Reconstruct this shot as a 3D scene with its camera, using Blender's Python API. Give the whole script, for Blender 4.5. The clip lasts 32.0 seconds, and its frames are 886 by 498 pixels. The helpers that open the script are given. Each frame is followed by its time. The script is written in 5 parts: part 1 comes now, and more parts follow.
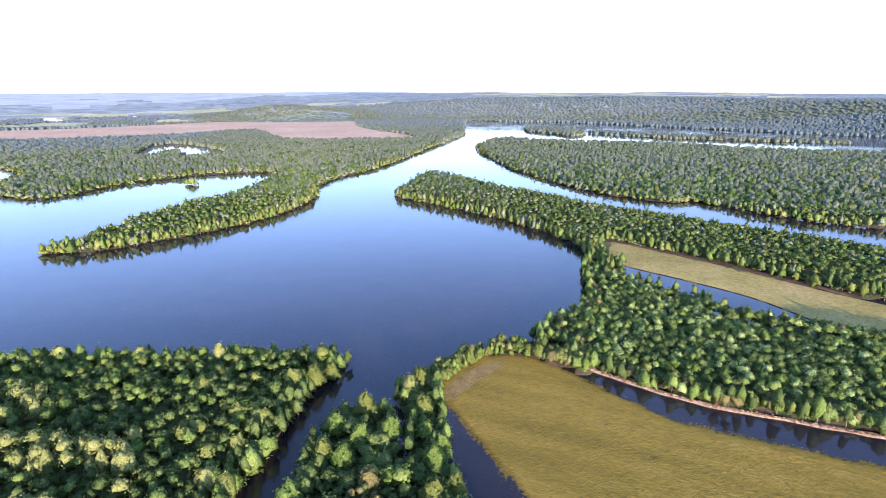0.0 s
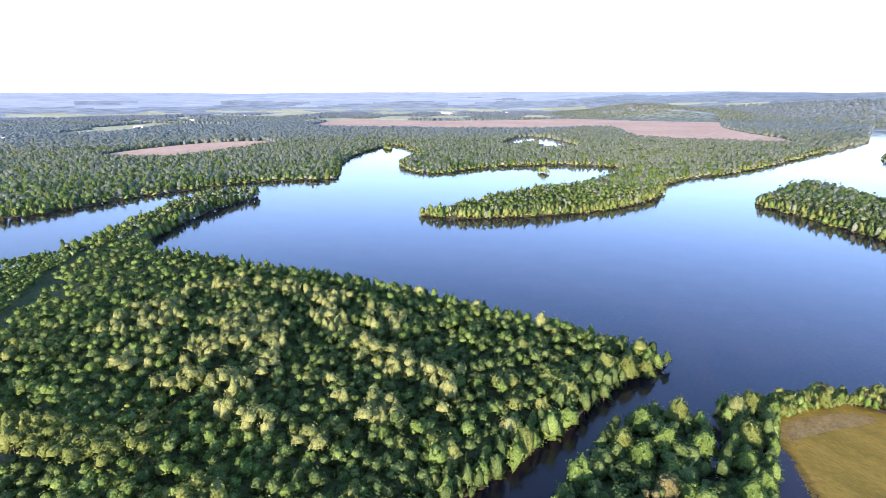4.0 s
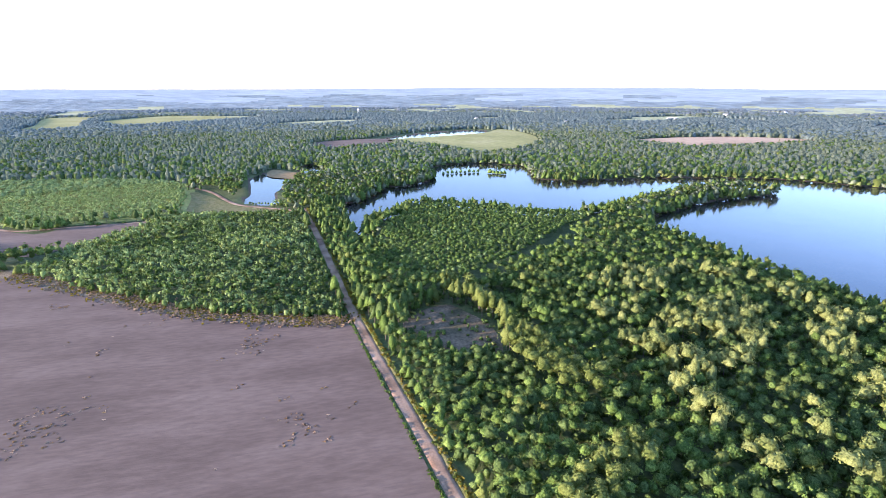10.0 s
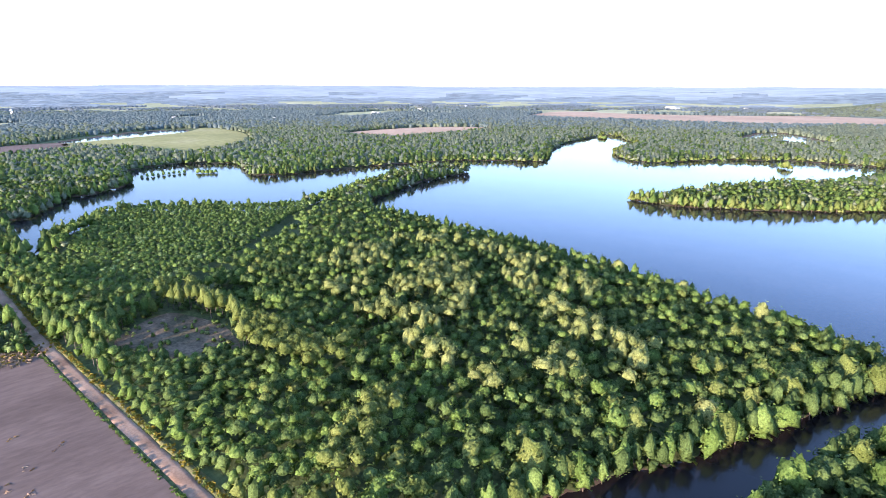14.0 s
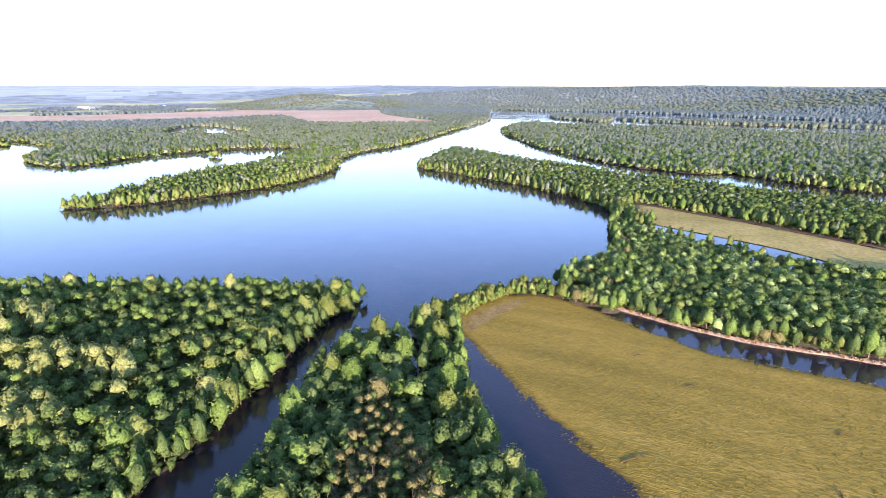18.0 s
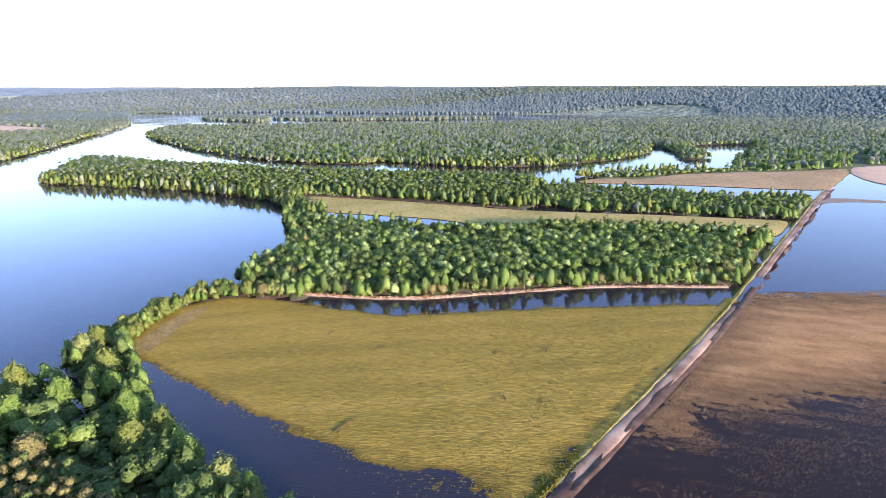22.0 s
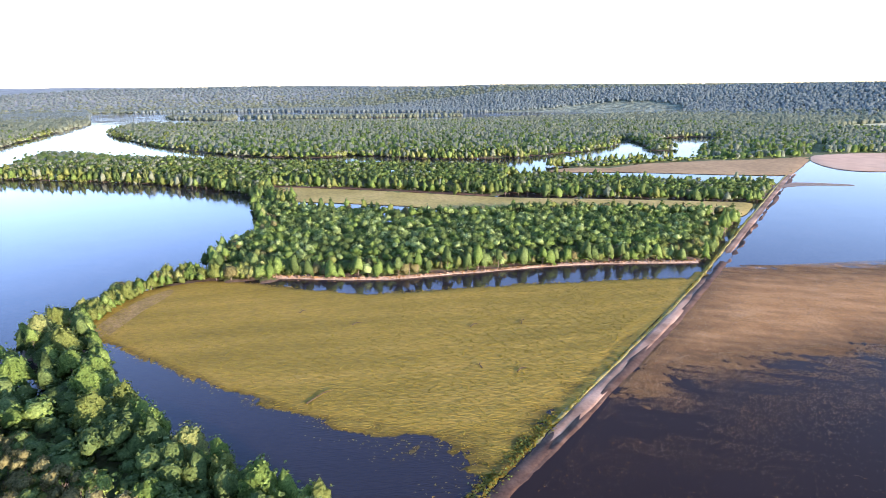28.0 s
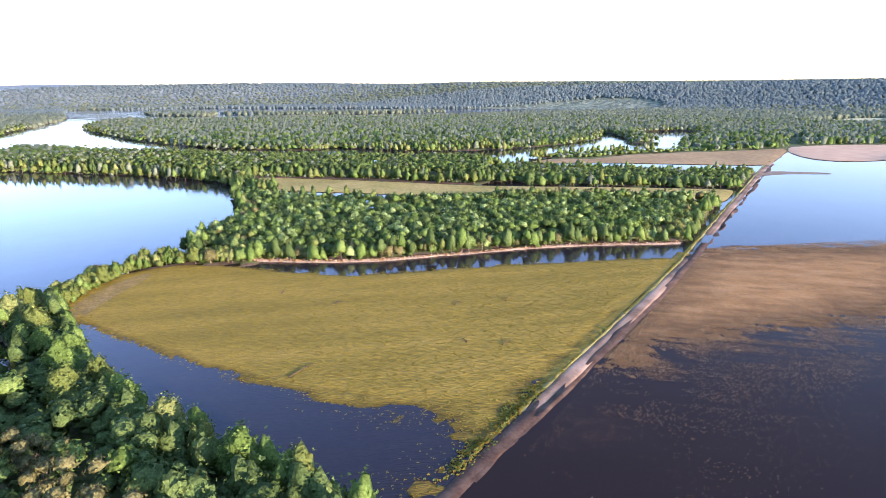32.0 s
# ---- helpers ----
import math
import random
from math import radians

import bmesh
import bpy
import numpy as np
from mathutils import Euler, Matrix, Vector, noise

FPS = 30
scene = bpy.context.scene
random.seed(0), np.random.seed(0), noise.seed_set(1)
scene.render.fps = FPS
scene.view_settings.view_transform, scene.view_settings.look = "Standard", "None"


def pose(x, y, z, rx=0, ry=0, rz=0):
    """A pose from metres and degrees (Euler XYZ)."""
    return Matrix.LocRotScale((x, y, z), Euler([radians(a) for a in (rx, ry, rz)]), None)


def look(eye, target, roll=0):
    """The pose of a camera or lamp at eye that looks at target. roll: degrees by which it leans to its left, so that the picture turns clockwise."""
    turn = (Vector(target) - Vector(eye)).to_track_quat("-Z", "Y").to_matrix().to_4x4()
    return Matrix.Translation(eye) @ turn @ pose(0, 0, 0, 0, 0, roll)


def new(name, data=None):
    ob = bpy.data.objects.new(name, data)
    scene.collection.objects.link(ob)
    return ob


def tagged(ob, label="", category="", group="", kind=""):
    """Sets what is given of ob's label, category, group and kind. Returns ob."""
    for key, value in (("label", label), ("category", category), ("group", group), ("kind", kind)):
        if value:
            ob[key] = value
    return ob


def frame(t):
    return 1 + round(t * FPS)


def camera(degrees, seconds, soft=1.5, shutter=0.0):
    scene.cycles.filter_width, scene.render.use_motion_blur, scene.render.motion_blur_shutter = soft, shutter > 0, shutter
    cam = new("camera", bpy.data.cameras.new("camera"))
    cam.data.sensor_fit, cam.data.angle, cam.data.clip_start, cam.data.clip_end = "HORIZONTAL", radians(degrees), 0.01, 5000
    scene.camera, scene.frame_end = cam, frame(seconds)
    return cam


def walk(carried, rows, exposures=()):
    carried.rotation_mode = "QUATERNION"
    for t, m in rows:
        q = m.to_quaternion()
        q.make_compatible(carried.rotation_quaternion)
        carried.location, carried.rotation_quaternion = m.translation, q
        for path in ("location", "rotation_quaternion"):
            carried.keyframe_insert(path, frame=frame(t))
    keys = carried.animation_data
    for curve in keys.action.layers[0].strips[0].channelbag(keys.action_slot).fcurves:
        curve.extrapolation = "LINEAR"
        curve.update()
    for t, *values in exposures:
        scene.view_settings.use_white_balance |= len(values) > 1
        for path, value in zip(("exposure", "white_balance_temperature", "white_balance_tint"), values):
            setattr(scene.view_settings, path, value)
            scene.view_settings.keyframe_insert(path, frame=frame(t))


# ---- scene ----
cam = camera(77.42, 32.0, soft=0.8)
ROWS = [
    (0.0, -0.00, -0.00, 120.00, 0.00, -16.27, -0.04),
    (0.5, -0.05, -0.57, 118.83, 3.02, -16.23, -0.05),
    (1.0, -0.05, -0.92, 117.68, 6.81, -16.21, -0.08),
    (1.5, -0.05, -0.98, 116.56, 10.69, -16.17, -0.04),
    (2.0, 0.01, -0.83, 115.51, 14.74, -16.19, 0.00),
    (2.5, 0.07, -0.50, 114.61, 19.06, -16.19, 0.07),
    (4.5, 0.32, 1.25, 111.35, 41.14, -16.25, 0.10),
    (5.0, 0.32, 1.65, 110.46, 47.56, -16.28, 0.12),
    (5.5, 0.23, 2.02, 109.52, 53.55, -16.30, 0.08),
    (6.0, 0.03, 2.26, 108.57, 59.16, -16.32, 0.09),
    (6.5, -0.31, 2.45, 107.57, 64.33, -16.33, 0.08),
    (7.0, -0.77, 2.63, 106.53, 69.60, -16.36, 0.07),
    (7.5, -1.20, 2.85, 105.49, 75.14, -16.38, 0.06),
    (8.0, -1.47, 3.09, 104.49, 80.90, -16.39, 0.07),
    (8.5, -1.62, 3.29, 103.53, 83.31, -16.41, 0.05),
    (9.0, -1.68, 3.40, 102.60, 84.30, -16.43, 0.03),
    (9.5, -1.65, 3.42, 101.69, 84.99, -16.43, -0.02),
    (10.0, -1.63, 3.46, 100.79, 85.26, -16.45, -0.01),
    (10.5, -1.65, 3.55, 99.89, 84.67, -16.48, 0.02),
    (11.0, -1.56, 3.59, 99.02, 83.11, -16.50, 0.02),
    (11.5, -1.33, 3.59, 98.19, 81.70, -16.55, 0.01),
    (12.0, -0.96, 3.56, 97.43, 79.00, -16.56, 0.01),
    (12.5, -0.44, 3.44, 96.72, 74.62, -16.57, -0.01),
    (13.0, 0.20, 3.25, 96.02, 68.90, -16.56, -0.05),
    (13.5, 0.81, 3.08, 95.35, 62.69, -16.57, -0.11),
    (14.0, 1.26, 2.98, 94.78, 56.54, -16.57, -0.17),
    (14.5, 1.54, 2.93, 94.29, 50.09, -16.57, -0.21),
    (16.5, 1.83, 3.08, 92.11, 24.09, -16.58, -0.20),
    (17.0, 1.75, 3.09, 91.37, 16.88, -16.53, -0.15),
    (17.5, 1.80, 3.14, 90.49, 9.36, -16.53, -0.10),
    (18.0, 1.99, 3.12, 89.58, 2.57, -16.53, -0.08),
    (18.5, 2.16, 3.10, 88.69, -4.36, -16.50, -0.01),
    (19.0, 2.19, 3.01, 87.85, -11.77, -16.47, 0.01),
    (19.5, 2.23, 2.79, 87.03, -18.66, -16.44, 0.01),
    (20.0, 2.17, 2.59, 86.26, -24.88, -16.42, -0.01),
    (20.5, 2.10, 2.49, 85.51, -28.90, -16.42, 0.03),
    (21.0, 2.14, 2.49, 84.92, -29.78, -16.40, 0.07),
    (21.5, 2.15, 2.54, 84.60, -30.53, -16.38, 0.11),
    (22.0, 2.12, 2.60, 84.45, -31.12, -16.38, 0.14),
    (22.5, 2.10, 2.62, 84.35, -31.55, -16.38, 0.19),
    (23.0, 2.08, 2.62, 84.12, -31.97, -16.35, 0.21),
    (23.5, 2.08, 2.56, 83.57, -32.24, -16.35, 0.27),
    (24.0, 2.09, 2.46, 82.74, -32.49, -16.33, 0.31),
    (24.5, 2.09, 2.39, 81.78, -32.71, -16.30, 0.34),
    (25.0, 2.03, 2.37, 80.79, -32.91, -16.28, 0.34),
    (25.5, 1.96, 2.41, 79.82, -33.13, -16.28, 0.33),
    (27.5, 1.90, 2.50, 75.97, -33.93, -16.29, 0.33),
    (28.0, 1.86, 2.51, 74.99, -34.12, -16.30, 0.34),
    (28.5, 1.83, 2.49, 74.05, -34.37, -16.28, 0.34),
    (29.0, 1.86, 2.47, 73.09, -34.58, -16.29, 0.29),
    (29.5, 1.86, 2.47, 72.10, -34.78, -16.30, 0.29),
    (30.0, 1.86, 2.49, 71.11, -35.01, -16.30, 0.29),
    (30.5, 1.87, 2.49, 70.16, -35.20, -16.32, 0.29),
    (31.0, 1.82, 2.44, 69.27, -35.41, -16.33, 0.31),
    (31.5, 1.75, 2.31, 68.47, -35.62, -16.36, 0.30),
    (32.0, 1.68, 2.11, 67.78, -35.83, -16.41, 0.27),
]

walk(cam, [(t, pose(x, y, z, 90 + pitch, roll, yaw)) for t, x, y, z, yaw, pitch, roll in ROWS],
     exposures=[(0.0, 2.38, 6400, 35), (5.0, 2.37, 6400, 33), (9.0, 2.50, 6400, 30), (15.0, 2.50, 6400, 30), (18.0, 2.52, 6550, 35), (32.0, 2.52, 6550, 34)])

# ---- light: low sun behind the first view, clear sky ----
SUN_ELEV, SUN_AZ = 9.4, 166.0          # azimuth from +y, clockwise
world = bpy.data.worlds.new("sky")
scene.world = world
world.use_nodes = True
wn = world.node_tree
sky = wn.nodes.new("ShaderNodeTexSky")
sky.sky_type, sky.sun_disc = "NISHITA", False
sky.sun_elevation, sky.sun_rotation = radians(SUN_ELEV), radians(SUN_AZ)
sky.air_density, sky.dust_density, sky.ozone_density = 1.0, 0.3, 3.0
wn.links.new(sky.outputs["Color"], wn.nodes["Background"].inputs["Color"])
wn.nodes["Background"].inputs["Strength"].default_value = 0.15
sun_data = bpy.data.lights.new("sun", "SUN")
sun_data.energy, sun_data.angle, sun_data.color = 2.85, radians(0.6), (1.0, 0.87, 0.66)
sun = new("sun", sun_data)
sa, se = radians(SUN_AZ), radians(SUN_ELEV)
sun.matrix_world = look((0, 0, 400), (0 - 100 * math.sin(sa) * math.cos(se), 0 - 100 * math.cos(sa) * math.cos(se), 400 - 100 * math.sin(se)))


# ---- materials ----
def material(name, colours, scale=0.2, rough=0.9, bump=0.0, bump_scale=1.0, stretch=(1, 1, 1), turn=0.0,
             fine=None, fine_amount=0.35, translucent=0.0, spec=0.2, tree_random=False, wet=False):
    """A mottled surface: a ramp of colours over noise, a finer noise over that, relief, and (for leaves) light let through."""
    m = bpy.data.materials.new(name)
    m.use_nodes = True
    nt = m.node_tree
    n, l = nt.nodes, nt.links
    b = n["Principled BSDF"]
    b.inputs["Roughness"].default_value = rough
    b.inputs["Specular IOR Level"].default_value = spec
    g = n.new("ShaderNodeNewGeometry")
    mp = n.new("ShaderNodeMapping")
    mp.vector_type = "TEXTURE"                # turn: the direction of the rows
    mp.inputs["Scale"].default_value = [1 / v for v in stretch]
    mp.inputs["Rotation"].default_value = (0, 0, radians(turn))
    l.new(g.outputs["Position"], mp.inputs["Vector"])
    tex = n.new("ShaderNodeTexNoise")
    tex.inputs["Scale"].default_value, tex.inputs["Detail"].default_value = scale, 5
    l.new(mp.outputs["Vector"], tex.inputs["Vector"])
    ramp = n.new("ShaderNodeValToRGB")
    for i, c in enumerate(colours):
        p = 0.3 + 0.4 * i / max(1, len(colours) - 1)
        e = ramp.color_ramp.elements[i] if i < 2 else ramp.color_ramp.elements.new(p)
        e.position, e.color = p, (*c, 1)
    fac = tex.outputs["Fac"]
    if tree_random:
        mixr = n.new("ShaderNodeMath")
        mixr.operation = "MULTIPLY_ADD"
        rnd = n.new("ShaderNodeObjectInfo").outputs["Random"] if tree_random == "object" else g.outputs["Random Per Island"]
        l.new(rnd, mixr.inputs[0])
        mixr.inputs[1].default_value = 0.36
        l.new(tex.outputs["Fac"], mixr.inputs[2])
        sub = n.new("ShaderNodeMath")
        sub.operation = "SUBTRACT"
        l.new(mixr.outputs[0], sub.inputs[0])
        sub.inputs[1].default_value = 0.18
        fac = sub.outputs[0]
    l.new(fac, ramp.inputs["Fac"])
    colour = ramp.outputs["Color"]
    if fine:
        t2 = n.new("ShaderNodeTexNoise")
        t2.inputs["Scale"].default_value, t2.inputs["Detail"].default_value = fine, 4
        l.new(mp.outputs["Vector"], t2.inputs["Vector"])
        r2 = n.new("ShaderNodeMapRange")
        r2.inputs["From Min"].default_value, r2.inputs["From Max"].default_value = 0.3, 0.7
        r2.inputs["To Min"].default_value, r2.inputs["To Max"].default_value = 1 - fine_amount, 1 + fine_amount
        l.new(t2.outputs["Fac"], r2.inputs["Value"])
        mx = n.new("ShaderNodeMix")
        mx.data_type, mx.blend_type = "RGBA", "MULTIPLY"
        mx.inputs["Factor"].default_value = 1.0
        l.new(colour, mx.inputs["A"])
        l.new(r2.outputs["Result"], mx.inputs["B"])
        colour = mx.outputs["Result"]
    if wet:                                   # soaked soil just above the flood
        sep = n.new("ShaderNodeSeparateXYZ")
        l.new(g.outputs["Position"], sep.inputs[0])
        rw = n.new("ShaderNodeMapRange")
        rw.inputs["From Min"].default_value, rw.inputs["From Max"].default_value = 0.0, 0.2
        rw.inputs["To Min"].default_value, rw.inputs["To Max"].default_value = wet, 1.0
        l.new(sep.outputs["Z"], rw.inputs["Value"])
        mw = n.new("ShaderNodeMix")
        mw.data_type, mw.blend_type = "RGBA", "MULTIPLY"
        mw.inputs["Factor"].default_value = 1.0
        l.new(colour, mw.inputs["A"])
        l.new(rw.outputs["Result"], mw.inputs["B"])
        colour = mw.outputs["Result"]
    l.new(colour, b.inputs["Base Color"])
    if bump:
        t3 = n.new("ShaderNodeTexNoise")
        t3.inputs["Scale"].default_value, t3.inputs["Detail"].default_value = bump_scale, 4
        l.new(mp.outputs["Vector"], t3.inputs["Vector"])
        bp = n.new("ShaderNodeBump")
        bp.inputs["Strength"].default_value, bp.inputs["Distance"].default_value = 1.0, bump
        l.new(t3.outputs["Fac"], bp.inputs["Height"])
        l.new(bp.outputs["Normal"], b.inputs["Normal"])
    if translucent:
        tr = n.new("ShaderNodeBsdfTranslucent")
        l.new(colour, tr.inputs["Color"])
        mix = n.new("ShaderNodeMixShader")
        mix.inputs["Fac"].default_value = translucent
        l.new(b.outputs["BSDF"], mix.inputs[1])
        l.new(tr.outputs["BSDF"], mix.inputs[2])
        shader = mix.outputs["Shader"]
        l.new(shader, n["Material Output"].inputs["Surface"])
    return m


def leaves(name, a, b, c, mode="island"):
    a, b, c = [(1.30 * r, 1.29 * g, 1.17 * u) for r, g, u in (a, b, c)]
    # fine light-dark colour noise stands in for shade in the leaf gaps
    return material(name, (a, b, c), scale=0.11, rough=0.6, bump=0.45, bump_scale=1.5, fine=2.2, fine_amount=0.4, translucent=0.36, spec=0.05, tree_random=mode)


LEAF = [material("bark", ((0.10, 0.075, 0.055), (0.19, 0.16, 0.13)), 1.5, 0.95, 0.05, 6, fine=8),
        leaves("leaf_dark_green", (0.047, 0.078, 0.027), (0.072, 0.114, 0.039), (0.102, 0.152, 0.053)),
        leaves("leaf_mid_green", (0.068, 0.116, 0.030), (0.100, 0.162, 0.043), (0.138, 0.205, 0.062)),
        leaves("leaf_yellow_green", (0.084, 0.113, 0.032), (0.114, 0.146, 0.043), (0.148, 0.180, 0.058)),
        leaves("leaf_pale_olive", (0.124, 0.154, 0.054), (0.160, 0.190, 0.070), (0.198, 0.225, 0.090)),
        leaves("leaf_budding_brown", (0.080, 0.079, 0.036), (0.116, 0.112, 0.051), (0.156, 0.150, 0.070)),
        # kinds 6, 7 and 9 carry distance haze in their leaf colour
        leaves("leaf_hazed_green", (0.127, 0.156, 0.110), (0.156, 0.188, 0.132), (0.183, 0.216, 0.154)),
        leaves("leaf_haze_grey", (0.131, 0.176, 0.178), (0.151, 0.196, 0.197), (0.170, 0.214, 0.215)),
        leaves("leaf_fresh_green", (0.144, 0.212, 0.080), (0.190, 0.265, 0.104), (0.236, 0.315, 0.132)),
        leaves("leaf_haze_blue", (0.157, 0.190, 0.213), (0.174, 0.208, 0.232), (0.191, 0.224, 0.248))]
FOREST_FLOOR = material("forest_floor", ((0.050, 0.068, 0.024), (0.078, 0.102, 0.036), (0.11, 0.126, 0.052)), 0.05, 0.95, 0.4, 0.6, fine=0.7)
# far ground with haze mixed into its colour, paler and bluer in steps
HAZED_FOREST = material("far_woodland", ((0.100, 0.130, 0.095), (0.135, 0.168, 0.118), (0.170, 0.20, 0.14)), 0.012, 0.95, 8.0, 0.05, fine=0.06, fine_amount=0.5)
HAZE_HILL = material("hazed_hills", ((0.150, 0.185, 0.185), (0.185, 0.220, 0.215), (0.22, 0.255, 0.24)), 0.006, 0.95, 8.0, 0.03, fine=0.025, fine_amount=0.35)
HAZE_BLUE_HILL = material("haze_blue_hills", ((0.29, 0.335, 0.34), (0.32, 0.365, 0.37), (0.345, 0.39, 0.395)), 0.003, 0.95, 6.0, 0.01, fine=0.01, fine_amount=0.15)
HAZE_PALE_HILL = material("haze_pale_woods", ((0.175, 0.215, 0.215), (0.205, 0.245, 0.245), (0.235, 0.275, 0.27)), 0.004, 0.95, 8.0, 0.02, fine=0.015, fine_amount=0.3)
FAR_FIELD = material("far_pasture", ((0.28, 0.29, 0.15), (0.36, 0.36, 0.19), (0.44, 0.42, 0.25)), 0.004, 0.95, fine=0.05, fine_amount=0.2)
BED = material("mud_bed", ((0.085, 0.058, 0.040), (0.12, 0.085, 0.06)), 0.05, 0.9, fine=0.6)
MUD_BANK = material("muddy_bank", ((0.16, 0.115, 0.08), (0.25, 0.19, 0.14)), 0.2, 0.9, 0.1, 1.0, fine=1.2)
GREEN_CROP = material("winter_crop", ((0.176, 0.124, 0.018), (0.220, 0.152, 0.023), (0.270, 0.181, 0.033)), 0.035, 0.9, 0.4, 0.8,
                      stretch=(0.5, 3.2, 1), turn=-25, fine=0.9, fine_amount=0.3, wet=0.4)
STUBBLE = material("flooded_stubble", ((0.225, 0.112, 0.039), (0.305, 0.158, 0.057), (0.37, 0.200, 0.080)), 0.06, 0.9, 0.3, 0.9,
                   stretch=(1, 3, 1), turn=-48, fine=1.6, fine_amount=0.35, wet=0.22)
STRIP_GRASS = material("strip_grass", ((0.235, 0.185, 0.050), (0.30, 0.238, 0.068), (0.37, 0.275, 0.100)), 0.03, 0.9, 0.2, 0.6, fine=0.5, fine_amount=0.25)
PLOUGHED = material("ploughed_earth", ((0.115, 0.079, 0.062), (0.150, 0.104, 0.082), (0.182, 0.129, 0.103)), 0.03, 0.95, 0.08, 0.8,
                    stretch=(2.2, 0.6, 1), turn=8, fine=0.35, fine_amount=0.14)
PINK_EARTH = material("dry_bare_field", ((0.40, 0.26, 0.165), (0.49, 0.33, 0.215)), 0.008, 0.95, fine=0.06, fine_amount=0.12)
BROWN_FIELD = material("brown_grass_field", ((0.24, 0.155, 0.07), (0.33, 0.22, 0.105)), 0.02, 0.95, fine=0.2, fine_amount=0.2)
GRAVEL = material("gravel_road", ((0.14, 0.080, 0.050), (0.30, 0.190, 0.125), (0.41, 0.275, 0.19)), 0.09, 0.9, 0.03, 3, fine=1.5, fine_amount=0.15, wet=0.2)
VERGE = material("grass_verge", ((0.105, 0.105, 0.036), (0.15, 0.14, 0.05), (0.20, 0.17, 0.08)), 0.3, 0.95, 0.2, 1.5, fine=2.0)
SCRUB = material("scrubby_soil", ((0.075, 0.070, 0.035), (0.14, 0.105, 0.065), (0.22, 0.155, 0.10)), 0.09, 0.95, 0.3, 0.8, fine=0.9, fine_amount=0.4)
YOUNG_GRASS = material("lush_grass", ((0.17, 0.20, 0.055), (0.22, 0.25, 0.075), (0.27, 0.29, 0.10)), 0.05, 0.95, 0.3, 0.8, fine=0.6)
PASTURE = material("green_pasture", ((0.24, 0.23, 0.08), (0.30, 0.28, 0.10), (0.36, 0.32, 0.14)), 0.01, 0.95, fine=0.1, fine_amount=0.15)

# flood water: murky, partly clear in the shallows, sky mirrored by Fresnel
WATER = bpy.data.materials.new("flood_water")
WATER.use_nodes = True
nt = WATER.node_tree
n, l = nt.nodes, nt.links
n.remove(n["Principled BSDF"])
geo = n.new("ShaderNodeNewGeometry")
body = n.new("ShaderNodeBsdfDiffuse")
body.inputs["Color"].default_value = (0.024, 0.021, 0.025, 1)
clear = n.new("ShaderNodeBsdfTransparent")
clear.inputs["Color"].default_value = (0.8, 0.75, 0.72, 1)
inner = n.new("ShaderNodeMixShader")
inner.inputs["Fac"].default_value = 0.32
gloss = n.new("ShaderNodeBsdfGlossy")
calm = n.new("ShaderNodeTexNoise")           # wind-ruffled and calm patches
calm.inputs["Scale"].default_value, calm.inputs["Detail"].default_value = 0.011, 3
patch = n.new("ShaderNodeMapRange")
patch.inputs["From Min"].default_value, patch.inputs["From Max"].default_value = 0.35, 0.65
patch.inputs["To Min"].default_value, patch.inputs["To Max"].default_value = 0.05, 0.13
l.new(geo.outputs["Position"], calm.inputs["Vector"])
l.new(calm.outputs["Fac"], patch.inputs["Value"])
l.new(patch.outputs["Result"], gloss.inputs["Roughness"])
gloss.inputs["Color"].default_value = (0.90, 0.905, 0.98, 1)
fres = n.new("ShaderNodeFresnel")
fres.inputs["IOR"].default_value = 1.33
ripple = n.new("ShaderNodeTexNoise")
ripple.inputs["Scale"].default_value, ripple.inputs["Detail"].default_value = 0.6, 3
bp = n.new("ShaderNodeBump")
bp.inputs["Strength"].default_value, bp.inputs["Distance"].default_value = 0.25, 0.05
outer = n.new("ShaderNodeMixShader")
l.new(geo.outputs["Position"], ripple.inputs["Vector"])
l.new(ripple.outputs["Fac"], bp.inputs["Height"])
l.new(bp.outputs["Normal"], gloss.inputs["Normal"])
l.new(body.outputs[0], inner.inputs[1])
l.new(clear.outputs[0], inner.inputs[2])
l.new(fres.outputs[0], outer.inputs["Fac"])
l.new(inner.outputs[0], outer.inputs[1])
l.new(gloss.outputs[0], outer.inputs[2])
l.new(outer.outputs[0], n["Material Output"].inputs["Surface"])

MURKY = bpy.data.materials.new("muddy_shallow_water")
MURKY.use_nodes = True
mb = MURKY.node_tree.nodes["Principled BSDF"]
mb.inputs["Base Color"].default_value = (0.019, 0.0135, 0.0130, 1)
mb.inputs["Roughness"].default_value = 0.22
mb.inputs["IOR"].default_value = 1.12

SILTY = bpy.data.materials.new("silty_slough_water")
SILTY.use_nodes = True
mb = SILTY.node_tree.nodes["Principled BSDF"]
mb.inputs["Base Color"].default_value = (0.016, 0.012, 0.012, 1)
mb.inputs["Roughness"].default_value = 0.15
mb.inputs["IOR"].default_value = 1.28

